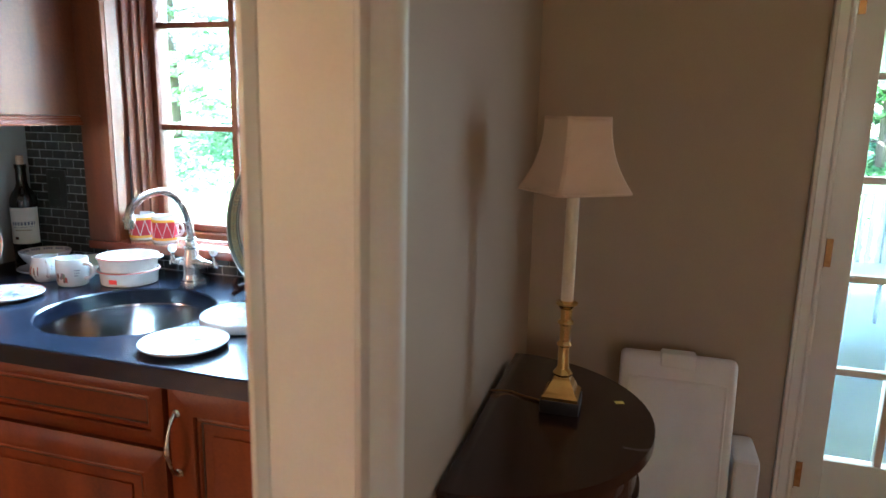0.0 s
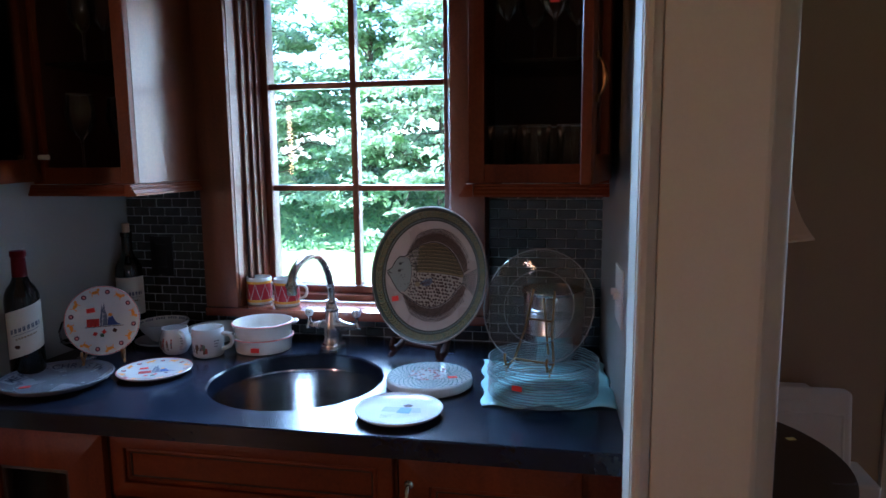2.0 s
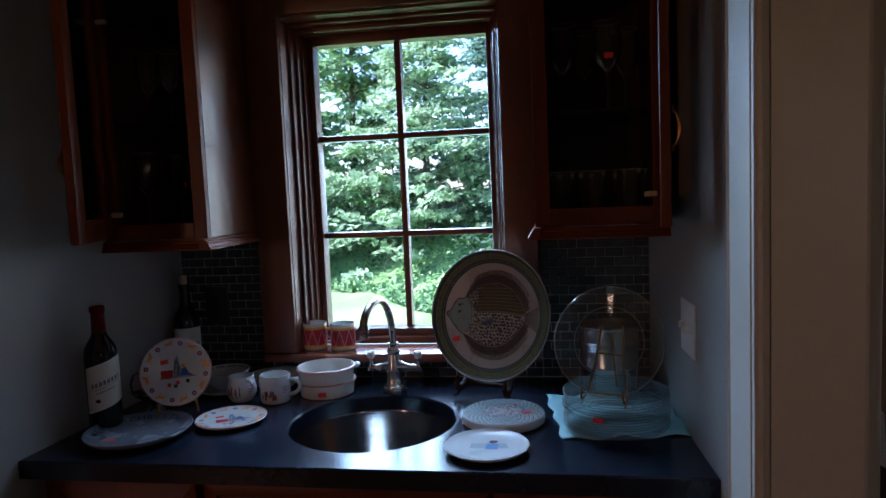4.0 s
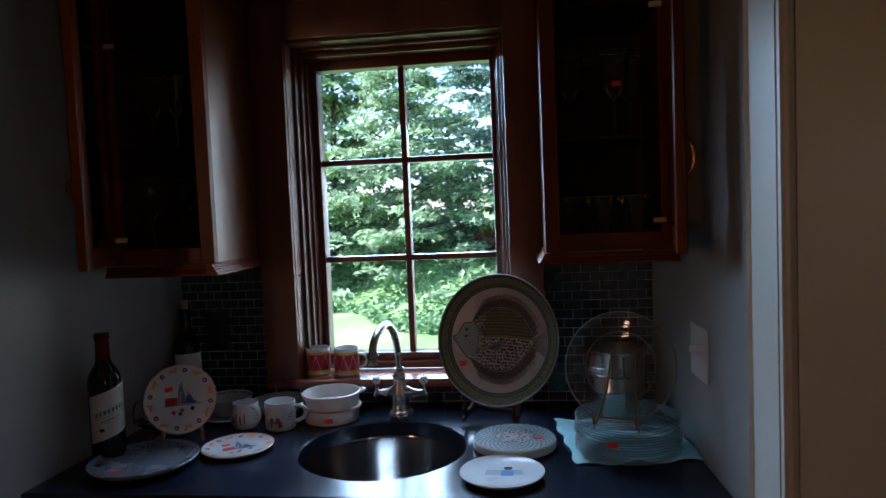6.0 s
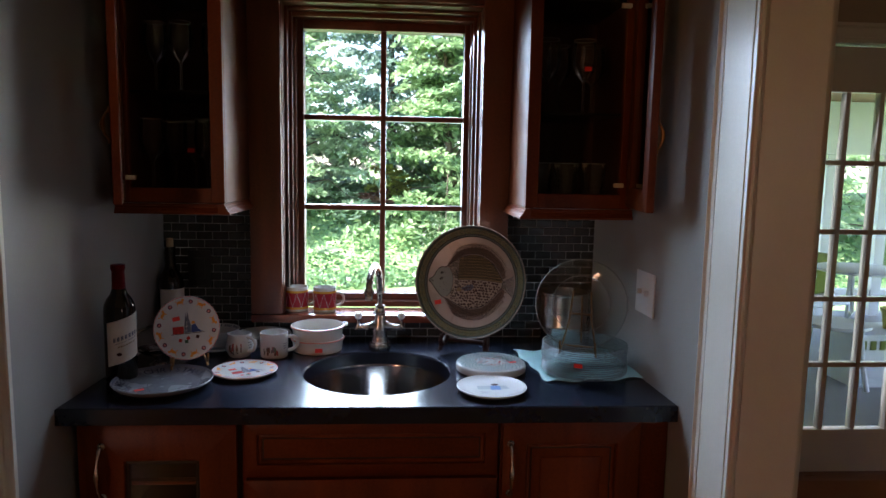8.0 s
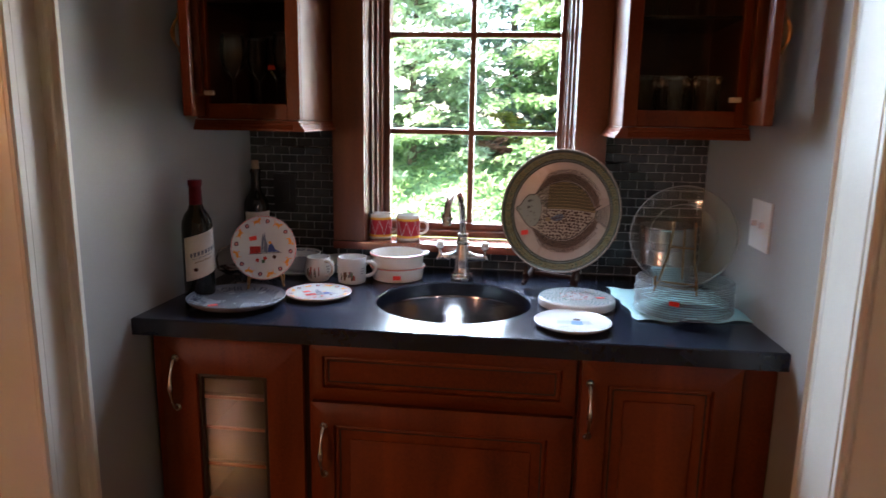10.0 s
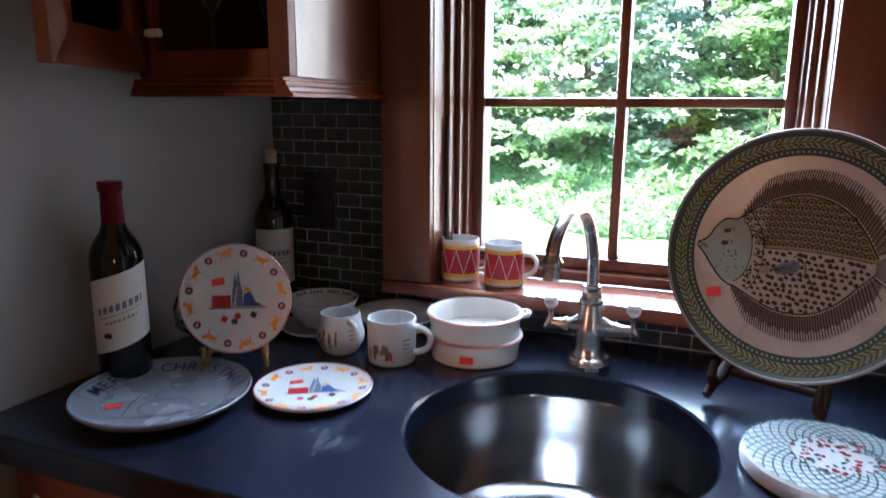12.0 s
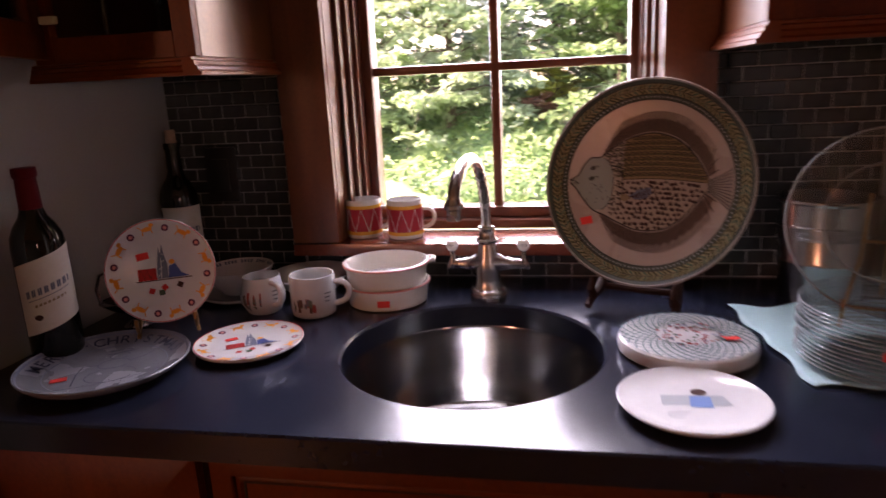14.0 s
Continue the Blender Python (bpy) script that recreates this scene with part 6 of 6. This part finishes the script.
# printed cups on the worktop
WASH_BROWN, WASH_GREY = ink("brown_print_wash", (0.13, 0.075, 0.055)), ink("grey_print_wash", (0.15, 0.15, 0.17))
WASH_RED, WASH_GREEN = ink("red_print_wash", (0.32, 0.075, 0.06)), ink("green_print_wash", (0.13, 0.16, 0.11))
for x, y, turn, prof, hx in (
    (0.311, -0.196, -36, [(0, 0), (0.026, 0), (0.030, 0.003), (0.040, 0.022), (0.0405, 0.034), (0.034, 0.058), (0.0335, 0.068), (0.0315, 0.068), (0.032, 0.058), (0.0385, 0.034), (0.037, 0.022), (0.028, 0.006), (0, 0.005)], 0.037),
    (0.411, -0.204, 2, [(0, 0), (0.034, 0), (0.038, 0.003), (0.0395, 0.012), (0.040, 0.071), (0.0395, 0.074), (0.0372, 0.074), (0.0368, 0.012), (0, 0.006)], 0.039),
):
    cp = thing("printed_mug", pose(x, y, TOP + 0.0005, 0, 0, turn), "white mug with a faded printed scene on the worktop", "mug", "printed mugs")
    part("cup", lathe(prof, 48), PORCELAIN, cp)
    part("handle", mug_handle(hx, 0.022, 0.038, 0.029, 0.0052), PORCELAIN, cp)
    prints = [(22 - turn + rnd.uniform(-150, -92), rnd.uniform(0.010, 0.026), rnd.uniform(4, 9), rnd.uniform(0.008, 0.022), (WASH_BROWN, WASH_GREY, WASH_RED, WASH_GREY, WASH_GREEN)[j % 5]) for j in range(16)]
    prints += [(-40 - turn, 0.044 - 0.007 * j, 22 - 4 * j, 0.0022, WASH_GREY) for j in range(3)]
    for k, (a0, z0, w, h, mat) in enumerate(prints):
        bm = bmesh.new()

        def rad(z):
            for (r0, za), (r1, zb) in zip(prof[1:8], prof[2:9]):
                if za <= z <= zb:
                    return r0 + (r1 - r0) * (z - za) / max(zb - za, 1e-6) + 0.0004 + 0.00004 * k
            return prof[5][0]
        rows = [[bm.verts.new((rad(z) * math.cos(a), rad(z) * math.sin(a), z)) for a in [radians(a0 + w * j / 4) for j in range(5)]] for z in (z0, z0 + h * 0.5, z0 + h)]
        for p, q in zip(rows[:-1], rows[1:]):
            for j in range(4):
                bm.faces.new((p[j], p[j + 1], q[j + 1], q[j]))
        part("print", bm, mat, cp, smooth=0)

# bowl on its saucer and the dish behind
bw = thing("soup_bowl", pose(0.224, -0.114, TOP + 0.012), "white porcelain bowl with fine lettering round the rim", "bowl")
part("bowl", lathe([(0, 0), (0.034, 0), (0.036, 0.004), (0.056, 0.026), (0.067, 0.047), (0.0675, 0.050), (0.065, 0.050), (0.054, 0.029), (0.034, 0.008), (0, 0.006)], 64), PORCELAIN, bw)
bm = bmesh.new()
for i in range(60):
    if i % 5 == 4:
        continue
    a = 2 * math.pi * i / 60
    vs = [bm.verts.new((r * math.cos(t), r * math.sin(t), z)) for t, r, z in ((a, 0.0604, 0.0418), (a + 0.07, 0.0604, 0.0418), (a + 0.07, 0.0634, 0.0474), (a, 0.0634, 0.0474))]
    bm.faces.new(vs)
part("rim_writing", bm, INK_GREYBLUE, bw, smooth=0)
sc = thing("saucer", pose(0.224, -0.114, TOP + 0.0032), "white porcelain saucer below the bowl", "saucer")
part("dish", lathe(plate_body(0.076, 0.048, 0.011), 64), PORCELAIN, sc)
pb = thing("shallow_dish", pose(0.352, -0.058, TOP + 0.0032), "wide shallow cream dish behind the mugs", "dish")
part("dish", lathe([(0, 0.006), (0.050, 0.006), (0.062, 0.016), (0.078, 0.030), (0.083, 0.032), (0.084, 0.030), (0.080, 0.026), (0.064, 0.010), (0.052, 0.0), (0.050, -0.002), (0, -0.002)], 64), CREAM_GLAZE, pb)

# ==== porch behind the glazed door ====
structure("porch_floor", box(1.6, 7.0, 0.69, 4.3, -0.5, 0.10), PORCH_FLOOR, "grey slate porch floor", "floor")
structure("porch_ceiling", box(1.6, 7.0, 0.69, 4.4, 2.15, 2.3), PORCH_WOOD, "brown boarded porch ceiling", "ceiling")
porch = tagged(new("porch_frame"), "white painted porch posts and header beam", "porch", kind="structure")
part("header_beam", box(1.6, 7.0, 4.02, 4.18, 1.66, 2.149, 0.006), PORCH_WHITE, porch)
for x in (2.2, 3.1, 4.0, 4.87, 5.42, 6.3):
    part("post", box(x - 0.05, x + 0.05, 4.04, 4.15, 0.101, 1.659, 0.006), PORCH_WHITE, porch)
part("rail", box(1.6, 7.0, 4.06, 4.13, 0.30, 0.36, 0.006), PORCH_WHITE, porch)
structure("porch_wall", box(1.55, 1.66, 0.69, 4.3, 0.1, 2.15), PORCH_WHITE, "white boarded end wall of the porch", "wall")

tb = thing("porch_table", pose(4.20, 2.60, 0.101), "white painted round bistro table on the porch", "table")
part("tabletop", lathe([(0, 0.655), (0.30, 0.655), (0.315, 0.662), (0.315, 0.675), (0.30, 0.682), (0, 0.682)], 40), PORCH_WHITE, tb)
for k in range(3):
    a = radians(120 * k + 20)
    part("leg", tube([(0.05 * math.cos(a), 0.05 * math.sin(a), 0.655), (0.03 * math.cos(a), 0.03 * math.sin(a), 0.35), (0.22 * math.cos(a), 0.22 * math.sin(a), 0.0)], 0.014, 8), PORCH_WHITE, tb)
ch = thing("garden_stool", pose(3.62, 1.98, 0.101), "white painted garden stool on the porch", "stool")
part("seat", lathe([(0, 0.385), (0.18, 0.385), (0.20, 0.395), (0.20, 0.412), (0, 0.418)], 32), PORCH_WHITE, ch)
for k in range(4):
    a = radians(90 * k + 35)
    part("leg", tube([(0.15 * math.cos(a), 0.15 * math.sin(a), 0.39), (0.17 * math.cos(a), 0.17 * math.sin(a), 0.18), (0.21 * math.cos(a), 0.21 * math.sin(a), 0.0)], 0.016, 8), PORCH_WHITE, ch)
wc = thing("slatted_chair", pose(3.22, 3.02, 0.101, 0, 0, 14), "white painted slatted chair on the porch", "chair")
part("seat", box(-0.24, 0.24, -0.24, 0.24, 0.36, 0.40, 0.01), PORCH_WHITE, wc)
part("top_rail", box(-0.24, 0.24, 0.21, 0.245, 0.84, 0.90, 0.008), PORCH_WHITE, wc)
for k in range(7):
    part("slat", box(-0.205 + 0.062 * k, -0.175 + 0.062 * k, 0.218, 0.236, 0.401, 0.839, 0.003), PORCH_WHITE, wc)
for sx in (-0.22, 0.22):
    part("back_post", box(sx - 0.02, sx + 0.02, 0.205, 0.245, 0.401, 0.839, 0.004), PORCH_WHITE, wc)
    for sy in (-0.21, 0.21):
        part("leg", tube([(sx, sy, 0), (sx, sy, 0.37)], [0.014, 0.02], 8), PORCH_WHITE, wc)
cb = thing("porch_cabinet", pose(4.02, 2.05, 0.101), "white low porch cabinet with a fretted band", "cabinet")
part("body", box(-0.32, 0.32, -0.16, 0.16, 0.0, 0.33, 0.006), PORCH_WHITE, cb)
part("top", box(-0.34, 0.34, -0.18, 0.18, 0.3305, 0.355, 0.006), PORCH_WHITE, cb)
for k in range(9):
    part("fret", box(-0.29 + 0.065 * k, -0.25 + 0.065 * k, -0.168, -0.1605, 0.25, 0.31, 0.002), GREEN_CLOTH, cb)
pt = thing("flower_pot", pose(4.04, 2.02, 0.457), "yellow flower pot with a small green plant", "pot")
part("pot", lathe([(0, 0), (0.055, 0), (0.075, 0.12), (0.082, 0.122), (0.082, 0.14), (0.070, 0.14), (0.066, 0.12), (0, 0.12)], 28), CLAY, pt)
ac = thing("porch_armchair", pose(4.12, 3.15, 0.101, 0, 0, 200), "white porch armchair with a moss green cushion", "chair")
part("seat", box(-0.27, 0.27, -0.26, 0.26, 0.32, 0.38, 0.02, 3), PORCH_WHITE, ac)
part("cushion", box(-0.24, 0.24, -0.22, 0.10, 0.381, 0.72, 0.07, 4), GREEN_CLOTH, ac, "moss green cushion")
part("backrest", box(-0.27, 0.27, -0.33, -0.265, 0.32, 0.86, 0.03, 3), PORCH_WHITE, ac)
for sx in (-0.24, 0.24):
    part("armrest", box(sx - 0.035, sx + 0.035, -0.27, 0.27, 0.56, 0.60, 0.015, 2), PORCH_WHITE, ac)
    for sy in (-0.23, 0.23):
        part("leg", tube([(sx, sy, 0), (sx, sy, 0.56)], 0.02, 8), PORCH_WHITE, ac)

# ==== garden ====
GZ = -0.55
bm = bmesh.new()
nx, ny = 60, 50
ys = [0.21 + 160 * (j / ny) ** 2.6 for j in range(ny + 1)]
xs = [math.copysign(150 * abs(2 * i / nx - 1) ** 2.2, i - nx / 2) for i in range(nx + 1)]


def bank_edge(x):
    """Where the lawn ends and the planted bank begins."""
    return 8.7 + 2.6 / (1 + math.exp(min(40.0, max(-40.0, (x + 1.7) * 2.2)))) + 0.25 * math.sin(x * 1.3)


def land(x, y):
    rise = min(1.0, max(0.0, (y - bank_edge(x) - 0.3) / 6.5))
    return GZ + 1.5 * rise * rise * (3 - 2 * rise) + 0.05 * noise.noise(Vector((x * 0.6, y * 0.6, 0)))


rows = [[bm.verts.new((x, y, land(x, y))) for x in xs] for y in [-150, -60, -20] + ys]
for a, b in zip(rows[:-1], rows[1:]):
    for i in range(nx):
        bm.faces.new((a[i], a[i + 1], b[i + 1], b[i]))
structure("ground", bm, LAWN, "green lawn rising to a planted bank", "ground", smooth=180)

rng = np.random.default_rng(7)


def leaf_mesh(name, centres, normals, sizes, mat, aspect=0.45):
    """Small pointed leaves, four corners each, in one mesh."""
    n = len(centres)
    a = rng.normal(size=(n, 3))
    a -= (a * normals).sum(1, keepdims=True) * normals
    a /= np.linalg.norm(a, axis=1, keepdims=True)
    b = np.cross(normals, a)
    s = sizes[:, None]
    v = np.empty((n, 4, 3))
    v[:, 0] = centres - a * s
    v[:, 1] = centres + b * s * aspect + a * s * 0.15
    v[:, 2] = centres + a * s - normals * s * 0.25
    v[:, 3] = centres - b * s * aspect + a * s * 0.15
    me = bpy.data.meshes.new(name)
    me.from_pydata(v.reshape(-1, 3).tolist(), [], np.arange(4 * n).reshape(n, 4).tolist())
    me.materials.append(mat)
    return me


def tree(x, y, height, spread, mat, branches=46, leaves=330, low=0.12, size=0.105, droop=0.25, label="leafy garden tree with layered spreading branches"):
    z0 = land(x, y) - 0.05
    t = thing("tree", pose(x, y, z0), label, "tree", "garden trees")
    bm = bmesh.new()
    bend = rng.uniform(-0.25, 0.25, 2)
    add_tube(bm, [(bend[0] * u * u, bend[1] * u * u, height * u) for u in (0, 0.25, 0.5, 0.75, 0.97)], [height * 0.021 * (1 - 0.9 * u) + 0.012 for u in (0, 0.25, 0.5, 0.75, 0.97)], 9)
    cs, ns, ss = [], [], []
    for k in range(branches):
        u = low + (0.96 - low) * (k + rng.random()) / branches
        az = k * 2.399 + rng.uniform(-0.4, 0.4)
        L = spread * (1 - u) ** 0.7 * rng.uniform(0.65, 1.1) + 0.25
        base = np.array([bend[0] * u * u, bend[1] * u * u, height * u])
        d = np.array([math.cos(az), math.sin(az), rng.uniform(-0.10, 0.75)])
        tip = base + d * L - np.array([0, 0, droop * L * rng.uniform(0.3, 1.8)])
        mid = base + d * L * 0.5
        add_tube(bm, [base, mid, tip], [0.022 * L / spread + 0.008, 0.014, 0.005], 5, caps=False)
        side = np.array([-math.sin(az), math.cos(az), 0])
        # flat sprays of leaves along the bough, one layer above another
        for j in range(3 + int(7 * L / spread)):
            w = rng.random() ** 0.6
            c = (1 - w) ** 2 * base + 2 * w * (1 - w) * mid + w * w * tip + side * rng.normal() * 0.26 * L * (0.3 + w)
            m = int(leaves * 0.17 * rng.uniform(0.6, 1.3))
            reach = rng.uniform(0.22, 0.46) * min(1.0, spread / 1.3)
            a, r = rng.random(m) * 2 * math.pi, reach * np.sqrt(rng.random(m))
            tilt = rng.normal(size=2) * 0.22
            off = np.stack([r * np.cos(a), r * np.sin(a), rng.normal(size=m) * 0.035 * min(1.0, spread)], 1)
            off[:, 2] += off[:, 0] * tilt[0] + off[:, 1] * tilt[1] - 0.55 * r * r
            cs.append(c + off)
            nn = rng.normal(size=(m, 3)) * 0.42 + np.array([-tilt[0], -tilt[1] - 0.35, 0.9])
            ns.append(nn / np.linalg.norm(nn, axis=1, keepdims=True))
            ss.append(rng.uniform(0.6, 1.2, m) * size)
    part("trunk", bm, BARK, t)
    crown = new("crown", leaf_mesh("crown", np.concatenate(cs), np.concatenate(ns), np.concatenate(ss), mat))
    crown.parent = t
    return t


for x, y, h, s, mat in (
    (-3.9, 15.2, 6.2, 2.7, LEAF), (-1.7, 13.6, 5.0, 2.4, LEAF_PALE), (0.55, 15.6, 6.4, 2.5, LEAF_BLUE), (1.9, 13.2, 4.6, 2.2, LEAF),
    (3.6, 15.5, 6.4, 2.7, LEAF_PALE), (-6.3, 14.2, 5.8, 2.8, LEAF_PALE),
    (6.3, 13.6, 7.0, 3.0, LEAF), (9.2, 12.2, 7.0, 3.0, LEAF_PALE), (-8.8, 17.0, 8.5, 3.2, LEAF), (12.0, 15.0, 8.0, 3.4, LEAF), (-12.0, 16.0, 8.0, 3.4, LEAF_PALE),
):
    tree(x, y, h, s, mat, branches=48, leaves=270, low=0.05, droop=0.32)
for x, y, mat, lab in ((0.56, 13.7, LEAF_YELLOW, "rounded yellow-green garden shrub"), (0.34, 13.2, LEAF_RED, "low red-leaved garden shrub"), (7.2, 9.5, LEAF_RED, "low red-leaved garden shrub")):
    t = tree(x, y, 0.95 if mat is LEAF_YELLOW else 0.42, 0.42 if mat is LEAF_YELLOW else 0.22, mat, 20, 90, 0.1, 0.055, 0.1, lab)
    t.name = "shrub"
    tagged(t, lab, "shrub", "garden shrubs")

n = 34000
px = rng.uniform(-11, 11, n)
py = np.array([bank_edge(a) for a in px]) + 8.0 * rng.random(n) ** 1.25
pz = np.array([land(a, b) for a, b in zip(px, py)]) + rng.random(n) * 0.16
nn = rng.normal(size=(n, 3)) * 0.5 + np.array([0, -0.35, 1.0])
nn /= np.linalg.norm(nn, axis=1, keepdims=True)
tagged(new("ivy_bank", leaf_mesh("ivy_bank", np.stack([px, py, pz], 1), nn, rng.uniform(0.035, 0.07, n), IVY, 0.7)), "dense low ivy covering the garden bank", "ivy", kind="stuff")

# ==== backsplash tiles ====
bm = bmesh.new()
for x0, x1, z0, z1 in ((0.026, 0.309, TOP + 0.0005, 1.357), (1.115, 1.4115, TOP + 0.0005, 1.357), (0.309, 1.115, TOP + 0.0005, 0.9715)):
    add_box(bm, x0, x1, 0.0328, 0.049, z0, z1)
splash = structure("backsplash", bm, GROUT, "dark slate-coloured brick mosaic backsplash with pale joints", "backsplash")
TW, TH, PX, PZ = 0.0485, 0.0238, 0.0506, 0.0260
tile_cache = {}


def tile(x0, x1, z):
    w = round(x1 - x0, 4)
    if w not in tile_cache:
        b = box(0, w, 0, 0.008, 0, TH, 0.0015, 1)
        tile_cache[w] = mesh_of("tile", b, TILE, 0)
    ob = new("tile", tile_cache[w])
    ob.parent = splash
    ob.matrix_basis = pose(x0, 0.0305 + random.uniform(-0.0006, 0.0006), z, random.uniform(-0.4, 0.4), 0, random.uniform(-0.5, 0.5))


for x0, x1, z1 in ((0.028, 0.308, 1.350), (1.116, 1.409, 1.350), (0.310, 1.114, 0.965)):
    row = 0
    while TOP + 0.003 + row * PZ + TH < z1 + 0.006:
        z = TOP + 0.003 + row * PZ
        x = x0 - (PX / 2 if row % 2 else 0)
        while x < x1 - 0.006:
            a, b = max(x, x0), min(x + TW, x1)
            if b - a > 0.006:
                tile(a, b, z)
            x += PX
        row += 1
